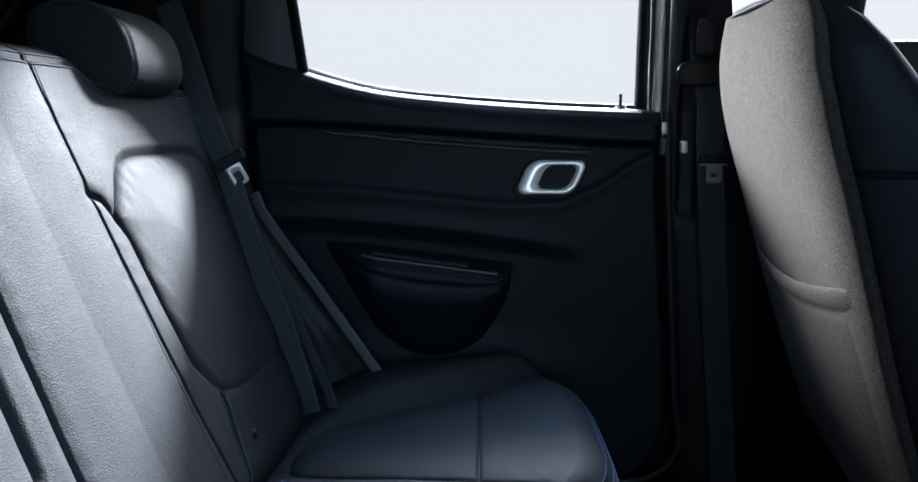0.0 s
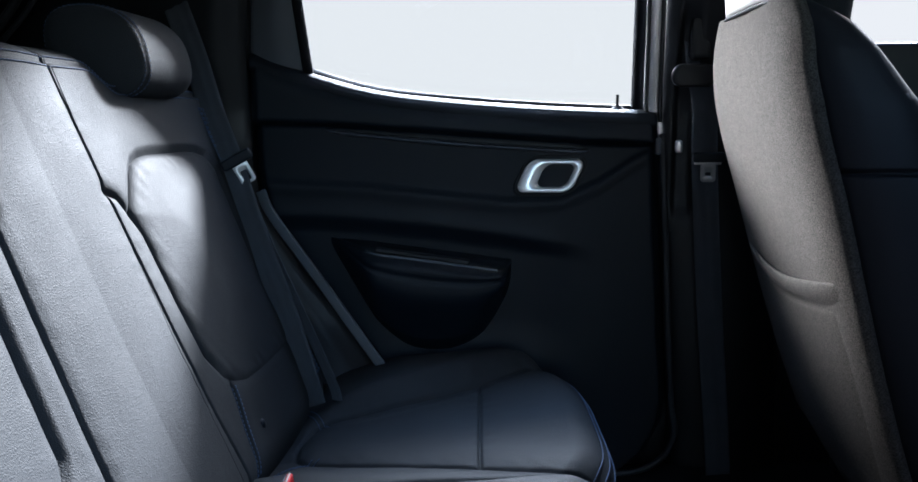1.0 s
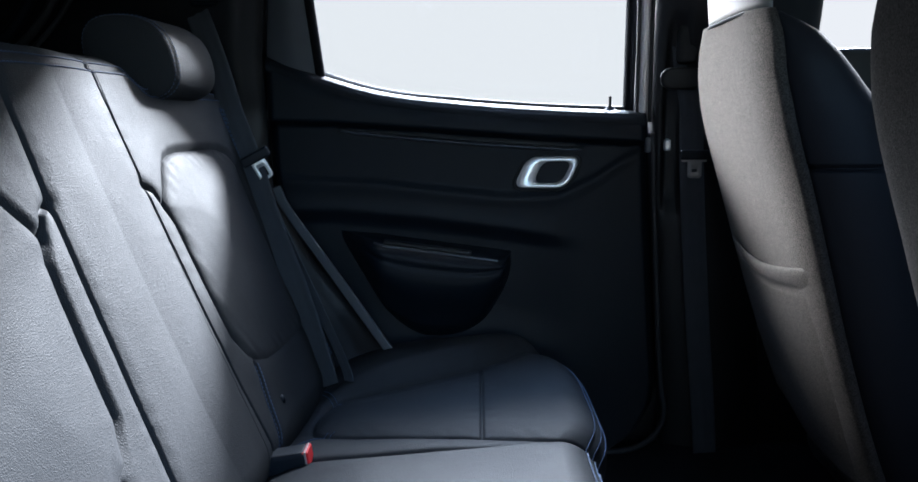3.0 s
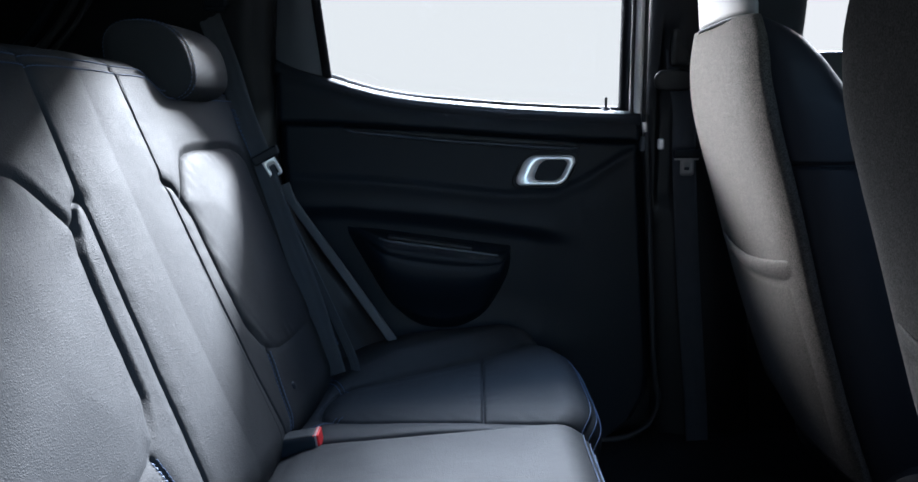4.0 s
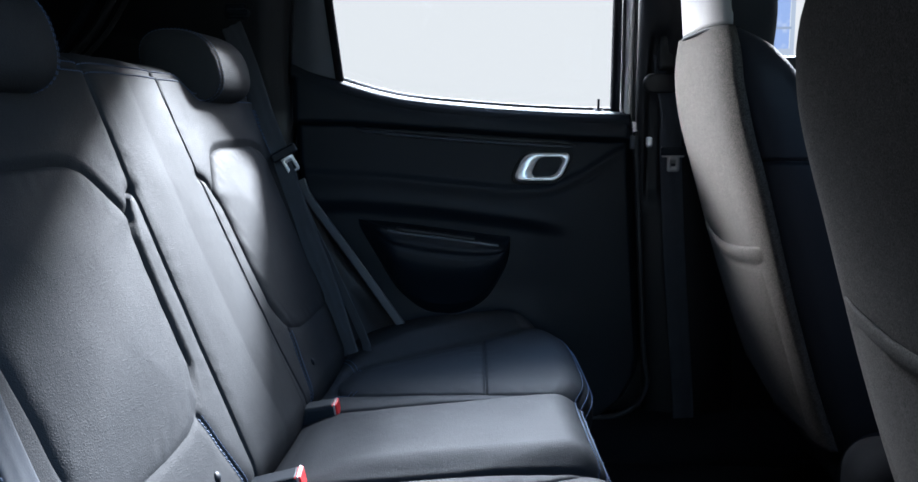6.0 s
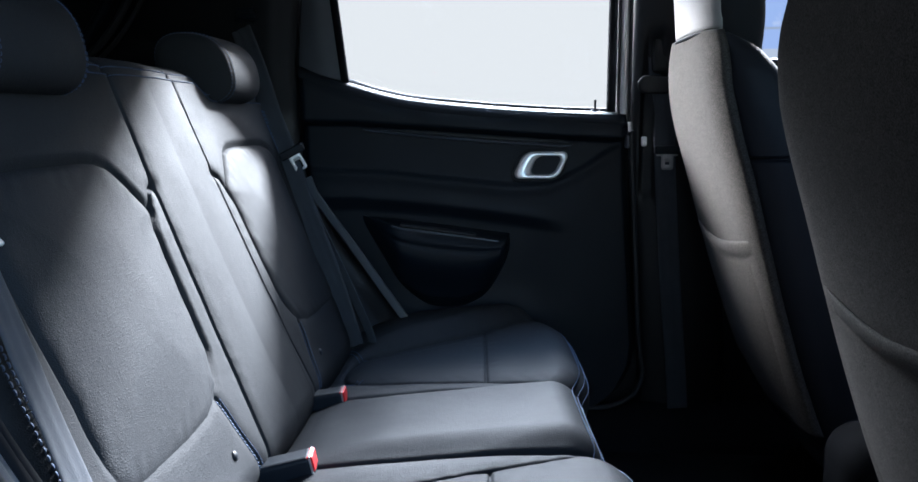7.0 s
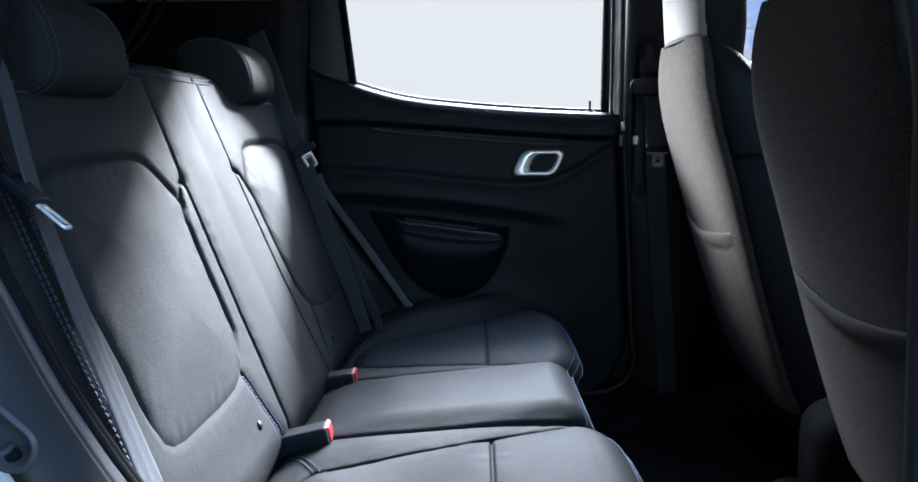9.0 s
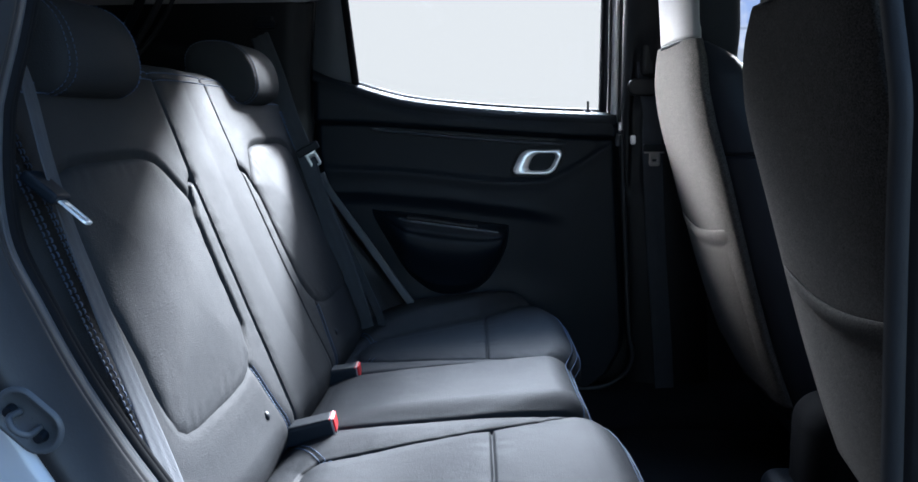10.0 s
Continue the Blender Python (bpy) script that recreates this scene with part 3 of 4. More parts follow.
def door_surface(x, z):
    """y of the lining's face."""
    h = np.full(np.shape(x), 0.022)
    up = crease_z(x)
    h = h + 0.024 * smoothstep(up - 0.006, up + 0.008, z) * (1 - smoothstep(0.06, 0.0, sill_z(x) - z) ** 2 * 0.55)   # padded upper roll
    # handle field: stepped zone that narrows to the front
    low = np.interp(x, [0.5, 0.70, 0.86, 0.96, 1.05, 1.12, 1.18, 1.22], [0.872, 0.862, 0.845, 0.835, 0.838, 0.87, 0.91, 0.93])
    h = h - 0.0045 * smoothstep(low - 0.006, low + 0.012, z) * smoothstep(up + 0.004, up - 0.004, z)
    h = h + 0.002 * np.exp(-((z - low + 0.008) / 0.012) ** 2)
    # hollow over the pocket with a soft upper lip
    lip = np.interp(x, [0.5, 0.62, 0.80, 0.95, 1.04, 1.12], [0.800, 0.800, 0.785, 0.766, 0.752, 0.742])
    h = h - 0.011 * smoothstep(lip + 0.012, lip - 0.024, z) * smoothstep(1.13, 0.99, x) * smoothstep(0.50, 0.62, z)
    h = h + 0.003 * np.exp(-((z - lip - 0.012) / 0.014) ** 2) * smoothstep(1.08, 1.0, x)
    lo, hi = door_x(z)
    h = h - 0.020 * smoothstep(0.014, 0.0, hi - x) - 0.015 * smoothstep(0.014, 0.0, x - lo) - 0.02 * smoothstep(0.325, 0.30, z)
    return 0.680 - h


def rounded_loop(w, h, r, n=10, skew=0.0):
    """Points of a rounded box, w by h, sheared by skew."""
    out = []
    for cx, cy, a0 in ((w / 2 - r, h / 2 - r, 0), (-w / 2 + r, h / 2 - r, 90), (-w / 2 + r, -h / 2 + r, 180), (w / 2 - r, -h / 2 + r, 270)):
        for k in range(n):
            a = radians(a0 + 90 * k / (n - 1))
            y = cy + r * math.sin(a)
            out.append((cx + r * math.cos(a) + skew * y, y))
    return np.array(out)


def rear_door():
    th = empty("rear_door", (0.9, 0.70, 0.30))
    tagged(th, "closed rear car door with charcoal plastic lining", "car door")
    u, v = np.linspace(0, 1, 190), np.linspace(0, 1, 200)
    zb = 0.30
    V, U = np.meshgrid(v, u, indexing="ij")
    X = 0.5 + 0.7 * U
    Z = zb + (1.0 - zb) * V
    for _ in range(3):
        lo, hi = door_x(Z)
        X = lo + (hi - lo) * U
        Z = zb + (sill_z(X) - 0.004 - zb) * V
    Y = door_surface(X, Z)
    sheet("lining", np.stack([X, Y, Z], -1), PLASTIC, th, back=(0, 0.02, 0))
    # rounded ledge under the glass
    xs = np.linspace(0.495, 1.217, 120)
    prof = [(0.640, -0.016), (0.6415, -0.009), (0.647, -0.002), (0.655, 0.0025), (0.664, 0.0055), (0.680, 0.0065), (0.697, 0.006)]
    g = np.zeros((120, len(prof), 3))
    for j, (y, dz) in enumerate(prof):
        g[:, j] = np.stack([xs, np.full(120, y), sill_z(xs) + dz - 0.004], -1)
    sheet("ledge", g, LEDGE, th, "smooth ledge that catches the daylight", back=(0, 0, -0.012))
    # waist seal and the window's frame
    p = np.stack([xs, np.full(120, 0.699), sill_z(xs) + 0.006], -1)[16:116]
    tube("window_seal", p, 0.0045, RUBBER, th, n=100)
    for x_low, x_top, z0, wd in ((0.596, 0.585, 1.062, 0.008), (1.189, 1.182, 0.995, 0.009)):
        zz = np.linspace(z0, 1.39, 14)
        xx = np.interp(zz, [z0, 1.27], [x_low, x_top])
        g = np.zeros((14, 5, 3))
        for j, (dx, dy) in enumerate(((-wd, 0.006), (-wd, -0.010), (0, -0.014), (wd, -0.010), (wd - 0.002, 0.003))):
            g[:, j] = np.stack([xx + dx, 0.694 + dy - tumble(zz), zz], -1)
        sheet("window_frame", g, MATTE, th, back=(0, 0.01, 0))
    part("window_header", box_bm((0.54, 0.555, 1.378), (1.24, 0.60, 1.42), 0.008), PLASTIC_LO, th)
    xs2, us = np.linspace(0.575, 1.195, 24), np.linspace(0, 1, 6)
    X = np.repeat(xs2[:, None], 6, 1)
    Z = (sill_z(xs2) - 0.01)[:, None] * (1 - us) + 1.39 * us[None]
    pane = sheet("pane", np.stack([X, 0.704 - tumble(Z), Z], -1), GLASS, th, "clear side window glass", back=(0, 0.004, 0))
    pane.visible_shadow = False
    # thin grip slit
    a, b = np.array((0.630, 0.966)), np.array((1.102, 0.927))
    n = 80
    t = np.linspace(0, 1, n)
    cx, cz = a[0] + (b[0] - a[0]) * t, a[1] + (b[1] - a[1]) * t - 0.004 * np.sin(np.pi * t)
    wdt = 0.0065 * np.minimum(1, np.minimum(t, 1 - t) * 18) ** 0.5 + 0.0004
    def band(name, up, low, d0, d1, mat):
        g = np.zeros((n, 7, 3))
        for j, q in enumerate(np.linspace(0, 1, 7)):
            zz = cz + wdt * (up + (low - up) * q)
            g[:, j] = np.stack([cx, door_surface(cx, cz - 0.02) - d0 - d1 * math.sin(math.pi * q), zz], -1)
        sheet(name, g, mat, th, back=(0, 0.008, 0))
    band("grip_slit", 1.3, 0.1, 0.001, -0.001, PLASTIC_LO)
    band("grip_strip", 0.1, -1.1, 0.008, 0.010, STRIP)
    door_handle(th)
    door_pocket(th)
    # lock pin
    bm = bmesh.new()
    bmesh.ops.create_cone(bm, cap_ends=True, segments=14, radius1=0.012, radius2=0.008, depth=0.005, matrix=pose(1.152, 0.678, 1.001))
    part("pin_collar", bm, PLASTIC, th)
    tube("lock_pin", [(1.152, 0.678, 1.0), (1.152, 0.678, 1.015), (1.152, 0.678, 1.0225), (1.152, 0.678, 1.024)], [0.003] * 10 + [0.0032] * 8 + [0.0022] * 2, PLASTIC_LO, th, n=20)
    # latch tab on the front edge
    part("latch_tab", box_bm((1.216, 0.640, 0.918), (1.226, 0.668, 0.948), 0.004), GREY_TRIM, th)


def door_handle(th):
    c = np.array((1.033, 0.0, 0.881))
    y0 = float(door_surface(np.array(1.03), np.array(0.88)))
    def loop(w, h, r, y, dx=0.0, dz=0.0, skew=0.46):
        p = rounded_loop(w, h, r, 10, skew)
        return np.stack([c[0] + dx + p[:, 0], y + 0.11 * p[:, 1], c[2] + dz + p[:, 1]], -1)
    g = np.stack([loop(0.118, 0.074, 0.026, y0 + 0.004), loop(0.116, 0.072, 0.025, y0 - 0.004), loop(0.109, 0.066, 0.022, y0 - 0.0055), loop(0.103, 0.060, 0.019, y0 + 0.002)])
    rings("handle_surround", g, PLASTIC_LO, th, "black surround of the door handle", cap=False)
    g = np.stack([loop(0.104, 0.061, 0.019, y0 + 0.004), loop(0.103, 0.060, 0.019, y0 - 0.006), loop(0.100, 0.057, 0.018, y0 - 0.0095), loop(0.094, 0.053, 0.017, y0 - 0.0105, 0.002), loop(0.080, 0.049, 0.016, y0 - 0.0106, 0.005), loop(0.062, 0.045, 0.015, y0 - 0.0102, 0.009), loop(0.056, 0.042, 0.014, y0 - 0.004, 0.010), loop(0.050, 0.039, 0.013, y0 + 0.016, 0.010)])
    b = rings("bezel", g, CHROME, th, "bright satin chrome ring of the door handle", cap=False)
    g = np.stack([loop(0.052, 0.041, 0.014, y0 + 0.008, 0.010), loop(0.044, 0.034, 0.011, y0 + 0.010, 0.010), loop(0.03, 0.02, 0.007, y0 + 0.011, 0.010), loop(0.002, 0.001, 0.0005, y0 + 0.011, 0.010)])
    rings("handle_cup", g, PLASTIC_LO, b, "black finger cup", cap=False)
    bm = bmesh.new()
    bmesh.ops.create_cone(bm, cap_ends=True, segments=18, radius1=0.0048, radius2=0.004, depth=0.003, matrix=pose(c[0] + 0.010, y0 + 0.009, c[2], 90))
    part("screw_cap", bm, PLASTIC, b)


def door_pocket(th):
    """Swollen map pocket: rim, belly and the shelf inside it."""
    top = lambda x: np.interp(x, [0.612, 0.70, 0.95, 0.965], [0.770, 0.763, 0.731, 0.729])
    bot = np.array([(0.612, 0.760), (0.636, 0.735), (0.668, 0.683), (0.696, 0.636), (0.722, 0.600), (0.770, 0.564), (0.820, 0.555), (0.866, 0.562), (0.912, 0.590), (0.948, 0.648), (0.961, 0.684), (0.9635, 0.708)])
    bz = lambda x: np.interp(x, spline(bot, 120)[:, 0], spline(bot, 120)[:, 1])
    nx, nv = 90, 50
    u = 0.5 - 0.5 * np.cos(np.linspace(0, np.pi, nx))
    xs = 0.613 + (0.9635 - 0.613) * u
    v = np.linspace(0, 1, nv)
    X = np.repeat(xs[:, None], nv, 1)
    zt, zb = top(xs), np.minimum(bz(xs), top(xs) - 0.002)
    Z = zt[:, None] + (zb - zt)[:, None] * v[None]
    w = (xs - xs[0]) / (xs[-1] - xs[0])
    ends = (smoothstep(0.0, 0.32, w) * np.sqrt(np.clip(1 - (1 - np.clip((1 - w) / 0.06, 0, 1)) ** 2, 0, 1)))[:, None]
    zf = zt - 0.017 * ends[:, 0]
    Z = zf[:, None] + (zb - zf)[:, None] * v[None]
    belly = (0.88 + 0.12 * np.sin(np.clip(v / 0.10, 0, 1) * np.pi / 2)) * (1 - 0.60 * smoothstep(0.28, 1.0, v)) * np.clip((1 - v) * 6, 0, 1) ** 0.5
    bulge = 0.082 * ends * belly[None]
    bulge = bulge - 0.003 * np.exp(-((v[None] - 0.17) / 0.03) ** 2) * ends
    Y = door_surface(X, Z) + 0.004 - bulge
    pk = sheet("map_pocket", np.stack([X, Y, Z], -1), PLASTIC, th, "black moulded map pocket")
    # flat top that slopes up to the lining, with a step
    rim = np.zeros((nx, 8, 3))
    front = Y[:, 0]
    wall = door_surface(xs, zt) + 0.012
    for j, (f, dz) in enumerate(((0, 0), (0.06, 0.003), (0.20, 0.0045), (0.45, 0.006), (0.50, 0.0095), (0.75, 0.0135), (0.92, 0.016), (1.0, 0.02))):
        rim[:, j] = np.stack([xs, front + (wall - front) * f, zf + dz * ends[:, 0]], -1)
    sheet("rim", rim, PLASTIC, pk)
    zt = zf
    # Paler grey bead, cut to the length of the rim's highlight.
    bead = np.stack([xs[30:76], front[30:76] + 0.004, zt[30:76] + 0.002], -1)
    tube("rim_highlight", bead[::4], 0.0028, STRIP, pk, "paler bead set along the rim as its highlight", n=50)
    part("switch_plate", box_bm((0.72, 0.606, 0.739), (0.89, 0.628, 0.7475), 0.003, 2, Matrix.Translation((0.79, 0, 0.742)) @ pose(0, 0, 0, 0, 7.6, 0) @ Matrix.Translation((-0.79, 0, -0.742))), PLASTIC_LO, pk)


# ---- the rear bench ----
BX, BZ = 0.6575, 0.50
DIR, NRM = np.array((-0.4104, 0.0, 0.9119)), np.array((0.9119, 0.0, 0.4104))
INNER = [(0.136, 0.31), (0.140, 0.248), (0.148, 0.218), (0.163, 0.190), (0.205, 0.168), (0.318, 0.160), (0.375, 0.156), (0.402, 0.145), (0.430, 0.170), (0.455, 0.193), (0.468, 0.209), (0.475, 0.232), (0.478, 0.265)]
OUTER = [(0.136, 0.33), (0.137, 0.42), (0.141, 0.450), (0.151, 0.464), (0.175, 0.469), (0.24, 0.468), (0.40, 0.478), (0.445, 0.478), (0.466, 0.462), (0.475, 0.430), (0.478, 0.39)]
SEAM_Y = lambda s: np.interp(s, [0, 0.16, 0.41, 0.6], [0.135, 0.122, 0.110, 0.102])


def insert_edges(s):
    i, o = np.array(INNER), np.array(OUTER)
    return np.interp(s, i[:, 0], i[:, 1]), np.interp(s, o[:, 0], o[:, 1])


def insert_depth(y, s):
    """Distance into the insert's outline (minus: outside it)."""
    a = np.abs(np.asarray(y, float))
    s = np.asarray(s, float) + 0 * a
    a = a + 0 * s
    ring = [(p[1], p[0]) for p in INNER] + [(p[1], p[0]) for p in OUTER[::-1]]
    d = line_distance(a, s, ring + ring[:1])
    i, o = insert_edges(s)
    return np.where((a > i) & (a < o) & (s > 0.136) & (s < 0.478), d, -d)


def back_top(y):
    a = np.abs(y)
    return 0.632 - 0.030 * smoothstep(0.185, 0.250, a)


def back_height(y, s, hollow=True):
    a = np.abs(y)
    h = 0.021 * np.clip(s / 0.6, 0, 1.1) ** 2
    top = back_top(y)
    h = h - 16.0 * np.clip(s - (top - 0.045), 0, None) ** 2
    h = h - 9.0 * np.clip(0.055 - s, 0, None) ** 2
    h = h - 10.0 * np.clip(a - 0.515, 0, None) ** 2
    seam = a - SEAM_Y(s)
    h = h - np.where(y > 0, 0.0010, 0.0030) * np.exp(-(seam / 0.012) ** 2) - 0.008 * np.exp(-(seam / np.where(y > 0, 0.0019, 0.0028)) ** 2)
    h = h + 0.004 * np.exp(-((a - 0.04) / 0.06) ** 2)
    h = h + 0.00022 * np.sin(s * 150 + 3 * np.sin(s * 37)) * np.exp(-((np.abs(seam) - 0.014) / 0.010) ** 2)
    # short seam from the seat's middle to the insert's corner
    d = line_distance(a, s, [(0.108, 0.437), (0.128, 0.428), (0.146, 0.402)])
    h = h - 0.006 * np.exp(-(d / 0.0035) ** 2) - 0.003 * np.exp(-(d / 0.010) ** 2)
    # seam from the insert's lower corner down to the cushion
    d = line_distance(a, s, [(0.203, 0.148), (0.185, 0.09), (0.165, 0.02)])
    h = h - 0.004 * np.exp(-(d / 0.0035) ** 2) - 0.003 * np.exp(-(d / 0.012) ** 2)
    # seam under the rolled top edge
    h = h - 0.0035 * np.exp(-((s - (top - 0.034)) / 0.0035) ** 2)
    if hollow:
        q = insert_depth(y, s)
        h = h - 0.009 * (0.25 + 0.75 * smoothstep(0.15, 0.22, s)) * smoothstep(-0.012, 0.007, q)
        h = h + 0.0008 * np.exp(-((q + 0.030) / 0.018) ** 2)
    # faint slack and wrinkles
    h = h + 0.0006 * np.sin(y * 37 + 2.0 * np.sin(s * 14)) * np.sin(s * 21 + 1.3)
    return h


def back_place(y, s, hollow=True, lift=0.0):
    y, s = np.broadcast_arrays(np.asarray(y, float), np.asarray(s, float))
    h = back_height(y, s, hollow) + lift
    p = np.array((BX, 0.0, BZ)) + s[..., None] * DIR + h[..., None] * NRM
    p[..., 1] = y
    return p


def cushion_front(y):
    a = np.abs(y)
    out = 1.104 - 0.070 * np.clip(np.abs(a - 0.35) / 0.25, 0, 1.2) ** 4
    mid = 1.069 + 0 * a
    f = np.where(a < 0.135, mid, np.maximum(out, 1.0))
    f = f + (1.078 - f) * np.exp(-((a - 0.135) / 0.03) ** 2) - 0.010 * np.exp(-((a - 0.137) / 0.016) ** 2)
    return f + 0.021 - 0.060 * y


C_IN = [(0.665, 0.305), (0.672, 0.268), (0.69, 0.244), (0.74, 0.230), (0.85, 0.205), (0.95, 0.180), (1.01, 0.163), (1.06, 0.149)]
C_OUT = [(0.665, 0.33), (0.68, 0.372), (0.70, 0.392), (0.80, 0.432), (0.92, 0.492), (0.98, 0.545), (1.03, 0.59), (1.06, 0.62)]


def cushion_depth(a, xr):
    """Distance into the seat hollow's outline (minus: outside it)."""
    ring = [(p[1], p[0]) for p in C_IN] + [(0.150, 1.2), (0.70, 1.2)] + [(p[1], p[0]) for p in C_OUT[::-1]]
    a, xr = np.broadcast_arrays(np.asarray(a, float), np.asarray(xr, float))
    d = line_distance(a, xr, ring + ring[:1])
    i, o = np.interp(xr, *np.array(C_IN).T), np.interp(xr, *np.array(C_OUT).T)
    return np.where((a > i) & (a < o) & (xr > 0.665), d, -d)


def cushion_height(x, y):
    xr = x + 0.045 * y
    a = np.abs(y)
    h = 0.516 + 0.044 * np.clip((xr - 0.66) / 0.4, 0, 1) + 0 * a
    h = h - 2.2 * np.clip(0.70 - xr, 0, None) ** 2 * 2
    i, o = np.interp(xr, *np.array(C_IN).T), np.interp(xr, *np.array(C_OUT).T)
    # sculpted seat hollow with raised side bolsters
    q = cushion_depth(a, xr)
    h = h - 0.009 * smoothstep(-0.06, 0.0, q) + 0.005 * smoothstep(0.0, 0.05, q) + 0.030 * smoothstep(0.03, -0.06, o - a) * smoothstep(0.62, 0.80, xr)
    h = h - 0.006 * np.exp(-(q / 0.0036) ** 2) * (xr < 1.07) - 0.003 * np.exp(-(q / 0.014) ** 2)
    h = h + 0.011 * smoothstep(0.132, 0.085, a) * smoothstep(0.68, 0.80, xr) - 0.007 * np.exp(-((a - 0.137) / 0.005) ** 2) - 0.004 * np.exp(-((a - 0.137) / 0.018) ** 2)
    cross = np.where((a > i) & (a < o + 0.0), np.abs(xr - 0.935), 9)
    h = h - 0.006 * np.exp(-(cross / 0.0022) ** 2) - 0.0015 * np.exp(-(cross / 0.013) ** 2)
    h = h + 0.0004 * np.sin(y * 130 + 2 * np.sin(y * 47)) * np.exp(-((np.minimum(cross, 1) - 0.014) / 0.011) ** 2)
    h = h + 0.0004 * np.sin(xr * 140 + a * 90 + 2 * np.sin(xr * 50)) * np.exp(-((np.abs(q) - 0.014) / 0.011) ** 2)
    h = h + 0.008 * smoothstep(0.14, 0.24, -y) * smoothstep(0.70, 0.95, xr)
    h = h - 5.0 * np.clip(a - 0.585, 0, None) ** 2
    h = h + 0.0007 * np.sin(y * 31 + 3 * np.sin(x * 9)) * np.sin(x * 24)
    return h


def cushion_place(y, d):
    """A place on the cushion: y, and the run d from the seat's crease over the top (0..1), round the nose (1..2)."""
    y, d = np.broadcast_arrays(np.asarray(y, float), np.asarray(d, float))
    R = 0.055
    xf = cushion_front(y)
    x0 = 0.60
    t = np.clip(d, 0, 1)
    x = x0 + (xf - R - x0) * t
    z = cushion_height(x, y)
    a = np.clip(d - 1, 0, 1) * radians(115)
    xe, ze = xf - R, cushion_height(xf - R, y)
    x = np.where(d > 1, xe + R * np.sin(a), x)
    z = np.where(d > 1, ze - R * 1.15 * (1 - np.cos(a)), z)
    rib = 0.0025 * sum(np.exp(-((d - k) / 0.035) ** 2) for k in (1.42, 1.56))
    x = x - rib * np.where(d > 1, 1, 0)
    return np.stack([x, y, z], -1)


def rear_bench():
    th = empty("rear_seat", (0.66, 0.0, 0.30))
    tagged(th, "black leather rear bench with blue stitching", "rear seat")
    # split backrest: the large and the small section part at the seam
    def section(name, y0, y1, ny, label):
        y = np.linspace(y0, y1, ny)
        v = np.linspace(0, 1, 230)
        Y = np.repeat(y[:, None], 230, 1)
        S = v[None] * back_top(Y)
        g = back_place(Y, S)
        return sheet(name, g, LEATHER, th, label, back=-0.10 * NRM)
    cut = 0.108
    section("backrest_small", cut + 0.0006, 0.58, 300, "narrow section of the split backrest")
    section("backrest_large", -0.58, cut - 0.0006, 420, "wide section of the split backrest")
    # padded inserts
    for side in (1, -1):
        s = 0.1362 + (0.4775 - 0.1362) * (0.5 - 0.5 * np.cos(np.linspace(0, np.pi, 110)))
        i, o = insert_edges(s)
        u = 0.5 - 0.5 * np.cos(np.linspace(0, np.pi, 90))
        Y = i[:, None] + (o - i)[:, None] * u[None]
        S = np.repeat(s[:, None], 90, 1)
        q = np.clip(insert_depth(Y, S), 0, None)
        lift = -0.002 - 0.006 * smoothstep(0.15, 0.22, S) + (0.004 + 0.006 * smoothstep(0.15, 0.22, S)) * (1 - np.exp(-q / 0.008)) + 0.007 * smoothstep(0.0, 0.13, q)
        lift = lift + 0.0004 * np.sin(S * 130 + Y * 150 + 2 * np.sin(Y * 60)) * np.exp(-((q - 0.016) / 0.012) ** 2)
        g = back_place(side * Y, S, hollow=False, lift=lift)
        sheet("insert", g, LEATHER, th, "padded backrest insert", back=-0.012 * NRM)
    # cushion
    y = np.linspace(-0.60, 0.60, 520)
    d = np.concatenate([np.linspace(0, 1, 260), np.linspace(1, 2, 40)[1:]])
    g = cushion_place(y[:, None], d[None])
    sheet("cushion", g, LEATHER, th, "wide leather seat cushion with rounded nose", back=(-0.02, 0, -0.09))
    base = box_bm((0.62, -0.57, 0.26), (0.98, 0.57, 0.44), 0.02)
    part("seat_base", base, PLASTIC_LO, th)
    stitching(th)
    snap_button(th, -0.232, 0.078)
    snap_button(th, 0.232, 0.078)


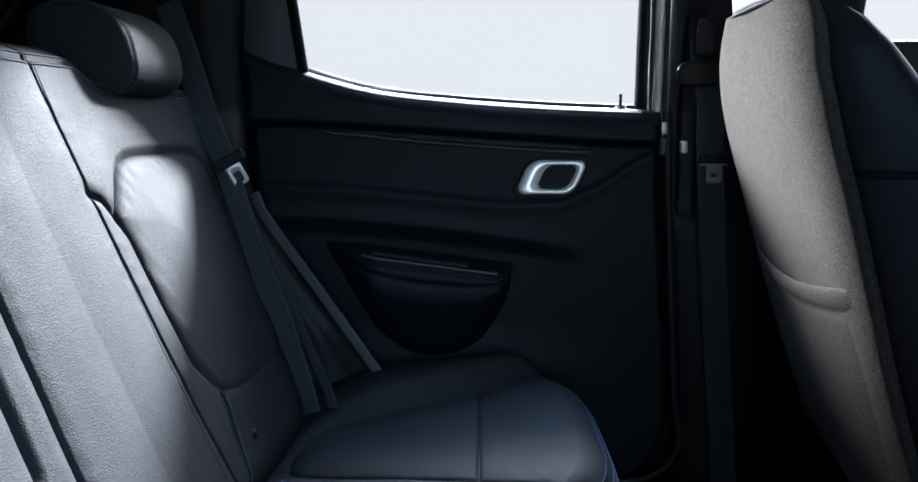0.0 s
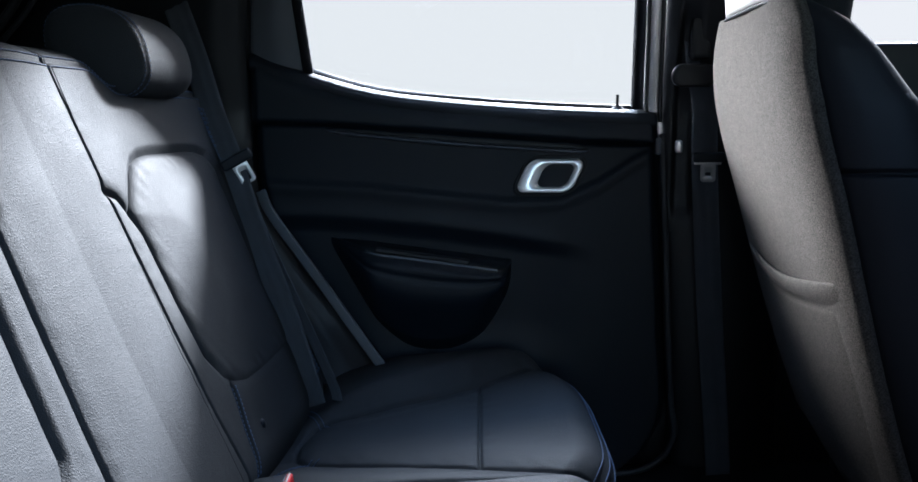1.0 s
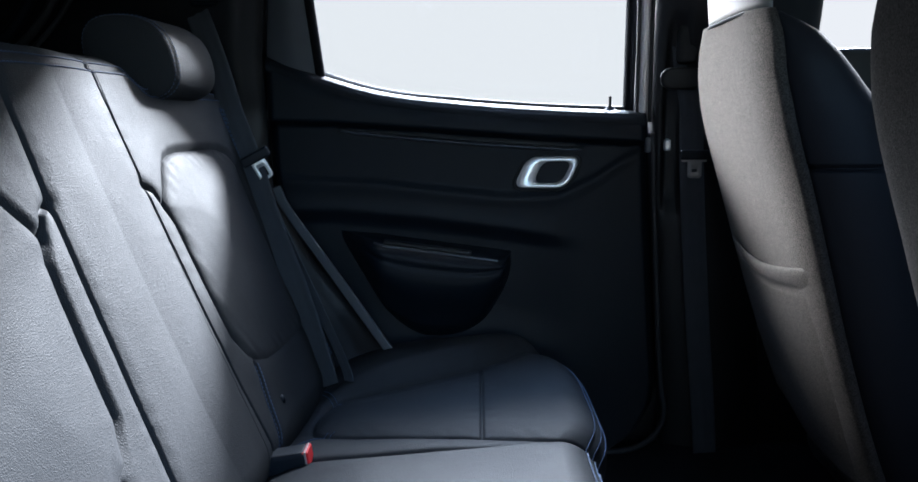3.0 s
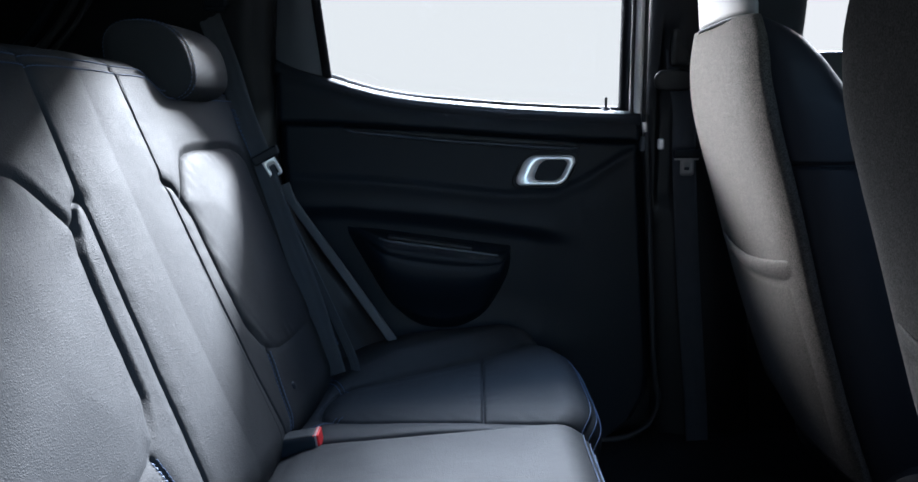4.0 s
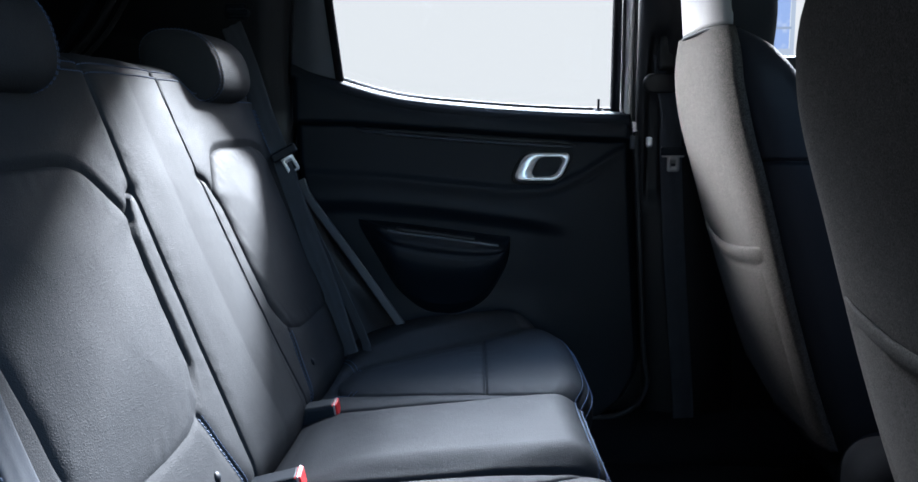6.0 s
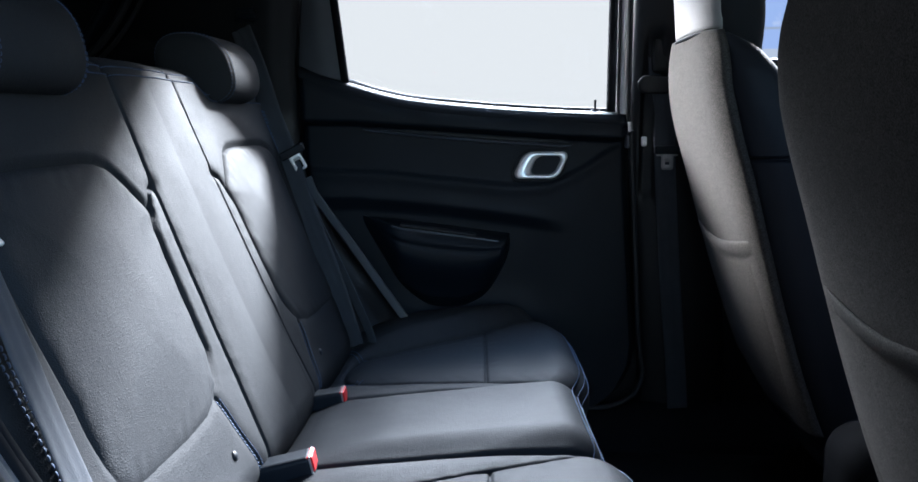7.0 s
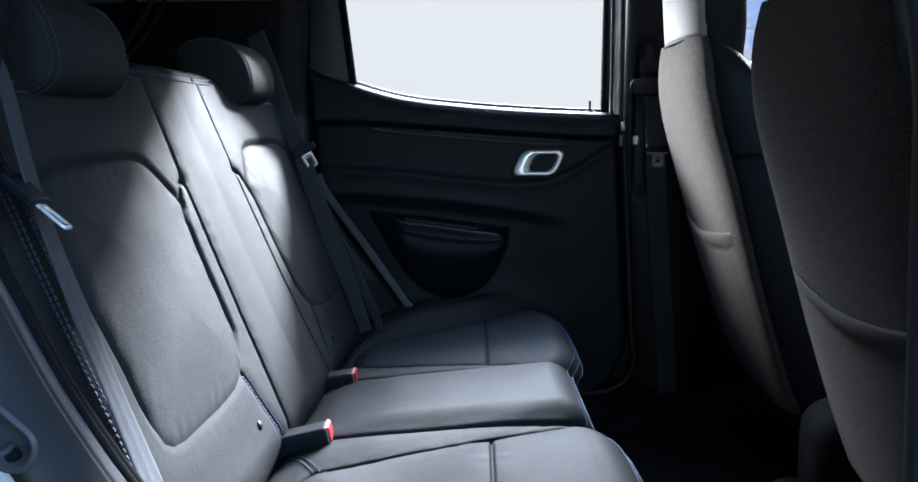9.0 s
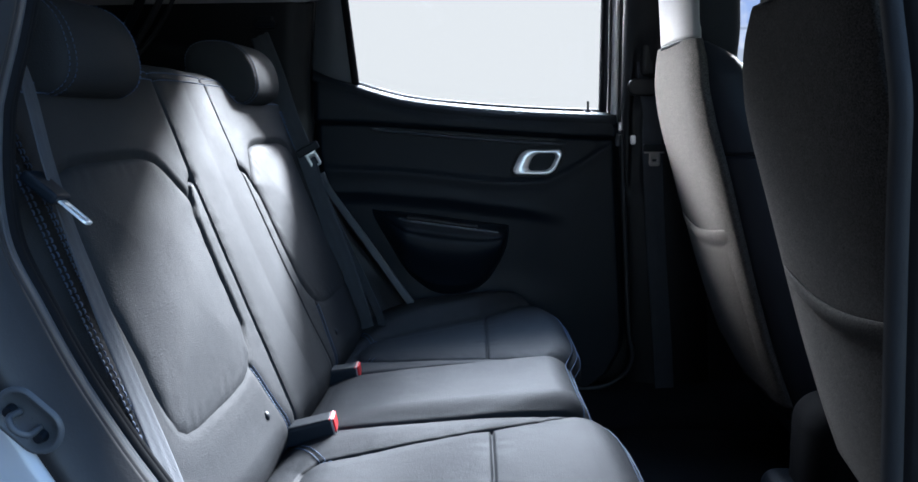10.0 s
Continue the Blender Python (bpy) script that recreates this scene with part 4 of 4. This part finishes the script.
def stitching(th):
    def on_back(line, lift=0.0006):
        p = np.array(line)
        return back_place(p[:, 0], p[:, 1], True, lift), normals_of(lambda a, b: back_place(a, b), p[:, 0], p[:, 1]) * 1.0
    def outward(p, n, ref):
        return n * np.sign((n * ref).sum(-1, keepdims=True))
    for side in (1, -1):
        for off in (0.006, -0.006):
            line = spline([(side * (0.203 + off), 0.146), (side * (0.186 + off), 0.09), (side * (0.166 + off), 0.025)], 60)
            p, n = on_back(line)
            stitches("stitching", p, outward(p, n, NRM), THREAD, th, "blue double stitching")
        # along the outer edge of the backrest
        for off in (-0.024, -0.018, -0.004, 0.002):
            line = np.stack([np.full(120, side * (0.532 + off)), np.linspace(0.06, 0.55, 120)], -1)
            p, n = on_back(line)
            stitches("stitching", p, outward(p, n, NRM), THREAD, th, "blue double stitching", length=0.0062, gap=0.0018, r=0.0012)
    y = np.linspace(-0.57, 0.57, 400)
    for off in (0.041, 0.027):
        line = np.stack([y, back_top(y) - off], -1)
        p, n = on_back(line)
        stitches("stitching", p, outward(p, n, NRM), THREAD, th, "blue stitching under the top edge")
    for k in (1.36, 1.49, 1.63):
        p = cushion_place(y, np.full(400, k))
        n = normals_of(cushion_place, y, np.full(400, k))
        n = outward(p, n, np.array((1.0, 0, 0.5)))
        stitches("stitching", p + n * 0.0006, n, THREAD, th, "blue stitching round the seat's nose")
    for side in (1, -1):
        for off in (0.0, 0.010):
            # across the bolster behind the seat hollow
            yy = side * np.linspace(0.372, 0.450, 40)
            xx = np.linspace(0.690 + off, 0.640 + off, 40)
            p = np.stack([xx - 0.045 * yy, yy, cushion_height(xx - 0.045 * yy, yy) + 0.0006], -1)
            stitches("stitching", p, np.tile((0, 0, 1.0), (40, 1)), THREAD, th, "blue double stitching")
            yy = side * np.linspace(0.252, 0.180, 40)
            xx = np.linspace(0.700 + off, 0.640 + off, 40)
            p = np.stack([xx - 0.045 * yy, yy, cushion_height(xx - 0.045 * yy, yy) + 0.0006], -1)
            stitches("stitching", p, np.tile((0, 0, 1.0), (40, 1)), THREAD, th, "blue double stitching")


def snap_button(th, y, s):
    p = back_place(y, s)
    m = Matrix.Translation(p) @ Vector(NRM).to_track_quat("Z", "Y").to_matrix().to_4x4()
    bm = bmesh.new()
    bmesh.ops.create_uvsphere(bm, u_segments=20, v_segments=10, radius=0.0068, matrix=m @ Matrix.Diagonal((1, 1, 0.5, 1)))
    part("snap_button", bm, PLASTIC, th, "small dark snap button", smooth=True)


def headrest(y):
    th = empty("headrest", (0.41, y, 1.02))
    tagged(th, "black leather rear headrest with blue stitched edge", "headrest", "rear headrests")
    a = np.linspace(0, 2 * np.pi, 64, endpoint=False)
    # side outline: rounded, fuller at the lower front, sloping back on top
    ox = 0.064 * np.sign(np.cos(a)) * np.abs(np.cos(a)) ** 0.80
    oz = 0.063 * np.sign(np.sin(a)) * np.abs(np.sin(a)) ** 0.80
    cx, cz = 0.402, 1.077
    px = cx + ox - 0.22 * oz + 0.10 * np.clip(ox, 0, None)
    pz = cz + oz
    half = 0.095
    ts = np.linspace(-1, 1, 81)
    g = []
    for t in ts:
        e = 1 - np.clip((abs(t) - 0.86) / 0.14, 0, 1) ** 2 * 0.06
        e = e - 0.20 * np.clip((t - 0.35) / 0.65, 0, 1) ** 2.5 * (y > 0)
        front = 0.008 * (1 - t * t)
        q = np.clip((px - cx) / 0.07, 0, 1)
        groove = 0.0025 * (math.exp(-((abs(t) - 0.90) / 0.018) ** 2))
        x = cx + (px - cx) * (e - groove * 10) + front * q
        z = cz + (pz - cz) * (e - groove * 10)
        g.append(np.stack([x, np.full(64, y + half * t), z], -1))
    # domed side faces
    caps = []
    for k, sc in ((1, 0.80), (2, 0.45), (3, 0.02)):
        caps.append(np.stack([cx + (g[0][:, 0] - cx) * sc, np.full(64, y - half - 0.004 * (1 - sc * sc) * 2), cz + (g[0][:, 2] - cz) * sc], -1))
    caps2 = []
    for k, sc in ((1, 0.80), (2, 0.45), (3, 0.02)):
        caps2.append(np.stack([cx + (g[-1][:, 0] - cx) * sc, np.full(64, y + half + 0.004 * (1 - sc * sc) * 2), cz + (g[-1][:, 2] - cz) * sc], -1))
    rings("pad", np.array(caps[::-1] + g + caps2), LEATHER, th)
    for t in (0.85, 0.95, -0.85, -0.95):
        k = int(np.argmin(np.abs(ts - t)))
        p = np.array(g[k])
        p = np.vstack([p, p[:1]])
        n = np.stack([p[:, 0] - cx, np.zeros(65), p[:, 2] - cz], -1)
        n /= np.linalg.norm(n, axis=1, keepdims=True)
        stitches("stitching", p + n * 0.0004, n, THREAD, th, "blue stitching round the headrest's edge", length=0.0045, gap=0.0022, r=0.0006)
    for dy in (-0.05, 0.05):
        tube("post", [(0.395, y + dy, 0.99), (0.398, y + dy, 1.02), (0.40, y + dy, 1.05)], 0.005, STEEL, th, n=6)


# ---- belts ----
def buckle(place, turn, tip):
    th = empty("belt_buckle", place)
    tagged(th, "black seat belt buckle with red release button", "belt buckle", "rear belt buckles")
    m = pose(*place, 0, -tip, turn) @ Matrix.Diagonal((1.12, 1.12, 1.2, 1))
    part("housing", box_bm((-0.080, -0.017, -0.012), (0.0, 0.017, 0.014), 0.005, 3, m), PLASTIC, th)
    # Pale plate stands in for the light along the button's edges.
    part("rim", box_bm((-0.002, -0.0166, -0.0108), (0.0004, 0.0166, 0.0141), 0.0008, 2, m), DULL_STEEL, th, "thin pale rim added round the button as its lit edges")
    part("release_button", box_bm((-0.005, -0.0156, -0.0045), (0.0030, 0.0156, 0.0134), 0.0016, 3, m), RED, th, "red release button")
    part("slot", box_bm((-0.004, -0.012, -0.0092), (0.0018, 0.012, -0.0052), 0.001, 2, m), PLASTIC_LO, th)
    p = [(-0.11, 0, -0.025), (-0.08, 0, -0.008), (-0.06, 0, 0.0)]
    ribbon("stalk", [m @ Vector(q) for q in p], m.to_3x3() @ Vector((0, 1, 0)), 0.026, 0.006, WEB, th, n=12)


def tongue_plate(name, m, mat, th, label, reach=0.032, hole=(0.013, 0.018)):
    """Belt tongue: plate with a window, on its black grip."""
    outer = rounded_loop(0.026, 0.040, 0.006, 6)
    inner = rounded_loop(*hole, min(hole) * 0.25, 6) + np.array((0, -0.006))
    g = []
    for z, lp in ((-0.0012, outer), (0.0012, outer), (0.0012, inner), (-0.0012, inner), (-0.0012, outer)):
        g.append([m @ Vector((x, y, z)) for x, y in lp])
    rings(name, np.array(g), mat, th, label, cap=False)
    part("grip", box_bm((-0.027, 0.014, -0.006), (0.027, reach, 0.006), 0.004, 3, m), PLASTIC, th)


def belts():
    th = empty("seat_belt", (0.52, 0.50, 0.55))
    tagged(th, "dark grey rear seat belt hanging beside the bench", "seat belt")
    pts = [(0.372, 0.60, 1.215), (0.386, 0.595, 1.18), (0.430, 0.56, 1.085), (0.466, 0.53, 0.992), (0.502, 0.504, 0.915), (0.545, 0.48, 0.80), (0.598, 0.455, 0.673), (0.641, 0.43, 0.565), (0.653, 0.42, 0.53)]
    ac = [(0.93, -0.10, 0.36)] * 5 + [(0.90, -0.25, 0.36)] * 2 + [(0.8, -0.5, 0.25)] * 2
    ribbon("webbing", pts, ac, 0.046, 0.0024, WEB, th, n=90)
    pts2 = [(0.512, 0.511, 0.905), (0.560, 0.488, 0.795), (0.622, 0.466, 0.670), (0.674, 0.445, 0.562), (0.684, 0.44, 0.53)]
    ribbon("lap_webbing", pts2, (0.75, -0.6, 0.25), 0.026, 0.0024, WEB, th, n=60)
    m = look((0.527, 0.494, 0.900), (0.3, 1.6, 1.0)) @ pose(0, 0, 0, 0, 0, 28)
    tongue_plate("tongue", m, STEEL, th, "bright steel belt tongue")
    part("guide", box_bm((0.378, 0.575, 1.19), (0.425, 0.607, 1.222), 0.006), PLASTIC, th)

    th = empty("seat_belt", (0.50, -0.50, 0.60))
    tagged(th, "grey rear seat belt drawn over the backrest's side", "seat belt")
    pts = [(0.468, -0.545, 1.12), (0.486, -0.542, 1.06), (0.498, -0.54, 1.02), (0.5125, -0.54, 0.945), (0.531, -0.54, 0.875), (0.555, -0.54, 0.80), (0.579, -0.54, 0.73), (0.613, -0.54, 0.632), (0.637, -0.54, 0.56)]
    ribbon("webbing", pts, [(-0.30, 0.95, 0.1)] * 5 + [(-0.22, 0.97, 0.1)] * 2 + [(-0.12, 0.99, 0.1)] * 2, 0.046, 0.0024, WEB, th, n=90)
    up, away = Vector((-0.76, 0, 0.65)).normalized(), Vector((-0.27, 0.9, -0.32)).normalized()
    side = (away * 0.95 - up.cross(away) * 0.31).normalized()
    m = Matrix((side, up, side.cross(up))).transposed().to_4x4()
    m = m @ Matrix.Diagonal((0.6, 1, 1, 1))
    m.translation = (0.548, -0.565, 0.902)
    tongue_plate("tongue", m, STEEL, th, "bright steel belt tongue", 0.055)

    th = empty("seat_belt", (1.30, 0.65, 0.28))
    tagged(th, "black front seat belt on the middle pillar", "seat belt")
    pts = [(1.283, 0.655, 1.13), (1.288, 0.645, 1.06), (1.298, 0.638, 1.0), (1.300, 0.636, 0.90), (1.318, 0.640, 0.65), (1.340, 0.648, 0.42), (1.350, 0.652, 0.29)]
    ribbon("webbing", pts, (1, 0.1, 0), 0.046, 0.0022, WEB, th, n=60)
    part("upper_guide", box_bm((1.268, 0.630, 1.08), (1.306, 0.665, 1.155), 0.010), PLASTIC_LO, th)
    g = []
    for y, sc in ((0.640, 0.96), (0.630, 1.0), (0.626, 0.93), (0.6255, 0.75)):
        lp = rounded_loop(0.078 * sc, 0.040 * sc, 0.0195 * sc, 8)
        g.append([(1.276 + x, y, 1.054 + z) for x, z in lp])
    rings("guide_ring", np.array(g), PLASTIC_LO, th, "black belt guide with a rounded rim")
    m = pose(1.303, 0.622, 0.892, 90, 0, 0)
    tongue_plate("tongue", m, DULL_STEEL, th, "dull steel belt tongue with a small slot", hole=(0.010, 0.006))
    part("tongue_shoulder", box_bm((-0.024, 0.010, -0.0016), (0.022, 0.017, 0.0016), 0.0014, 2, m), DULL_STEEL, th, "broad dull steel shoulder of the tongue")
    part("stop", box_bm((1.248, 0.627, 0.922), (1.260, 0.642, 0.944), 0.004), STEEL, th, "small bright latch hook")
    part("anchor", box_bm((1.335, 0.635, 0.245), (1.372, 0.66, 0.295), 0.006), PLASTIC, th)
    for x in (1.345, 1.362):
        bm = bmesh.new()
        bmesh.ops.create_cone(bm, cap_ends=True, segments=6, radius1=0.008, radius2=0.007, depth=0.01, matrix=pose(x, 0.632, 0.258, 90))
        part("bolt", bm, STEEL, th)


# ---- front seats ----
def front_half(z):
    return np.interp(z, [0.42, 0.50, 0.60, 0.76, 0.90, 1.00, 1.06, 1.09, 1.12, 1.135], [0.192, 0.196, 0.202, 0.210, 0.216, 0.214, 0.200, 0.183, 0.155, 0.135])


REAR = spline([(1.475, 0.42), (1.425, 0.55), (1.385, 0.67), (1.355, 0.77), (1.325, 0.875), (1.300, 0.96), (1.287, 1.02), (1.281, 1.07), (1.279, 1.12), (1.279, 1.16)], 120)
REAR_X, REAR_Z = REAR[:, 0], REAR[:, 1]


def front_rear_x(z):
    return np.interp(z, REAR_Z, REAR_X)


def rear_section(z, half, depth, n=48, power=0.42):
    a = np.linspace(0, 2 * np.pi, n, endpoint=False)
    c, s = np.cos(a), np.sin(a)
    yy = half * np.sign(s) * np.abs(s) ** power
    xx = depth / 2 * np.sign(c) * np.abs(c) ** 0.75
    return xx, yy


def panel_roll(u):
    """How far the fabric back turns forward towards its two edges."""
    return np.where(u > 0, 0.014 * np.abs(u) ** 14 - 0.002 * u, 0.017 * np.abs(u) ** 8 + 0.003 * u * u)


def front_seat(y0):
    th = empty("front_seat", (1.45, y0, 0.25))
    tagged(th, "front car seat with grey-brown fabric back and black leather sides", "car seat", "front seats")
    # leather body
    zs = np.sort(np.concatenate([np.linspace(0.42, 1.0, 40), np.linspace(1.0, 1.12, 24)[1:], 0.919 + np.linspace(-0.007, 0.007, 9)]))
    g = []
    for z in zs:
        w = float(front_half(z))
        d = float(np.interp(z, [0.95, 1.0, 1.04, 1.069, 1.094, 1.107, 1.12], [0.155, 0.148, 0.124, 0.104, 0.082, 0.062, 0.035]))
        xx, yy = rear_section(z, w, d)
        seam = 0.010 * math.exp(-((z - 0.919) / 0.003) ** 2)
        g.append(np.stack([float(front_rear_x(z)) + 0.012 + d / 2 + xx * (1 - seam * 6), y0 + yy * (1 - seam * 5), np.full(len(xx), z)], -1))
    rings("backrest", np.array(g), LEATHER_LO, th, "black leather backrest sides")
    # fabric panel over the rear face
    nz, ny = 110, 70
    zs = np.linspace(0.43, 1.1255, nz)
    u = np.linspace(-1, 1, ny)
    low = 0.452 + 0.065 * smoothstep(0.0, 1.0, u)
    Z = low[None] + (1.1255 - low[None]) * ((zs - 0.43) / (1.1255 - 0.43))[:, None]
    w = front_half(Z)
    Y = y0 + (w - 0.016 * (u < 0)[None] * smoothstep(1.10, 1.03, Z)) * (np.sign(u) * np.abs(u) ** 0.92)[None]
    X = front_rear_x(Z) + panel_roll(u)[None]
    X = X - 0.003 * np.sin(zs * 9)[:, None] * np.cos(u * 2)[None]
    sheet("rear_panel", np.stack([X, Y, Z], -1), FABRIC, th, "grey-brown woven fabric back", back=(0.012, 0, 0))
    # map pocket: slack panel with an elastic hem
    nv = 60
    v = np.linspace(0, 1, nv)
    uu = np.linspace(-0.985, 0.985, ny)
    top = pocket_line(uu)
    low = 0.462 + 0.065 * smoothstep(0.0, 1.0, uu)
    Zp = top[None] + (low[None] - top[None]) * v[:, None]
    Wp = front_half(Zp) * 0.995 - 0.016 * (uu < 0)[None]
    Yp = y0 + Wp * np.sign(uu) * np.abs(uu) ** 0.92
    slack = -0.009 + 0.012 * np.sqrt(np.cos(uu * np.pi / 2))[None] + 0.010 * np.sin(np.pi * np.clip(v * 0.9 + 0.05, 0, 1))[:, None] * np.cos(uu * np.pi / 2)[None] + 0.008 * np.exp(-(v / 0.08) ** 2)[:, None] * np.cos(uu * np.pi / 2)[None]
    Xp = front_rear_x(Zp) + panel_roll(uu)[None] - slack
    Xp = Xp + (-0.004 * np.exp(-(((v - 0.045) / 0.035) ** 4)) + 0.004 * np.exp(-((v - 0.105) / 0.012) ** 2))[:, None] * np.sqrt(np.cos(uu * np.pi / 2))[None]
    sheet("seat_pocket", np.stack([Xp, Yp, Zp], -1), FABRIC, th, "slack fabric map pocket with elastic hem", back=(0.003, 0, 0))
    # headrest in one piece with the back
    g = []
    for z in np.linspace(1.085, 1.40, 40):
        k = max(0.0, (z - 1.118) / 0.282)
        w = 0.142 + 0.010 * math.sin(k * math.pi) - 0.05 * max(0, (k - 0.75) / 0.25) ** 2
        d = 0.118 - 0.03 * max(0, (k - 0.7) / 0.3) ** 2
        xx, yy = rear_section(z, w, d, power=0.5)
        pinch = 0.93 + 0.07 * float(smoothstep(1.085, 1.16, np.array(z)))
        g.append(np.stack([1.281 - 0.02 * k + d / 2 + xx * pinch, y0 + 0.012 + yy * pinch, np.full(len(xx), z)], -1))
    rings("headrest", np.array(g), LEATHER, th, "black leather headrest, one with the back")
    zs = np.linspace(1.1275, 1.395, 40)
    u = np.linspace(-1, 1, 30)
    k = (zs - 1.118) / 0.282
    wz = 0.142 + 0.010 * np.sin(k * np.pi) - 0.05 * np.clip((k - 0.75) / 0.25, 0, 1) ** 2
    Y = y0 + 0.012 + wz[:, None] * 0.96 * u[None]
    X = (1.281 - 0.02 * k)[:, None] - 0.003 + 0.030 * np.abs(u[None]) ** 5
    sheet("headrest_panel", np.stack([X, Y, np.repeat(zs[:, None], 30, 1)], -1), PALE_VINYL, th, "pale grey rear face of the headrest", back=(0.006, 0, 0))
    tube("piping", [(1.300, y0 - 0.135, 1.122), (1.283, y0 - 0.10, 1.124), (1.278, y0 + 0.02, 1.124), (1.280, y0 + 0.10, 1.124), (1.292, y0 + 0.15, 1.122)], 0.0025, LEATHER_LO, th, n=40)
    # seat cushion and mount
    part("cushion", box_bm((1.50, y0 - 0.225, 0.36), (1.95, y0 + 0.225, 0.50), 0.05, 5), LEATHER_LO, th, smooth=True)
    part("mount", box_bm((1.58, y0 - 0.20, 0.25), (1.86, y0 + 0.20, 0.39), 0.02), PLASTIC_LO, th)
    for dy in (-0.19, 0.16):
        part("rail", box_bm((1.56, y0 + dy, 0.25), (1.95, y0 + dy + 0.03, 0.285), 0.006), PLASTIC_LO, th)


def pocket_line(u):
    """Height of the pocket's hem across the back."""
    return 0.766 + 0.022 * np.abs(u) ** 1.5


def console():
    th = empty("centre_console", (1.55, 0.02, 0.25))
    tagged(th, "black plastic console between the front seats", "console")
    part("body", box_bm((1.447, -0.062, 0.25), (2.1, 0.082, 0.530), 0.052, 8), MATTE, th, smooth=True)
    part("lid", box_bm((1.52, -0.050, 0.515), (2.05, 0.070, 0.538), 0.010, 4), PLASTIC, th, "padded black armrest lid", smooth=True)
    part("foot_tray", box_bm((1.408, -0.085, 0.25), (1.60, 0.090, 0.378), 0.030, 6), PLASTIC, th, "low rounded tray at the console's foot", smooth=True)


outside()
shell()
rear_door()
rear_bench()
headrest(0.357)
headrest(-0.325)
buckle((0.688, 0.136, 0.519), 5, 8)
buckle((0.704, -0.148, 0.527), 8, 12)
belts()
front_seat(0.345)
front_seat(-0.355)
console()
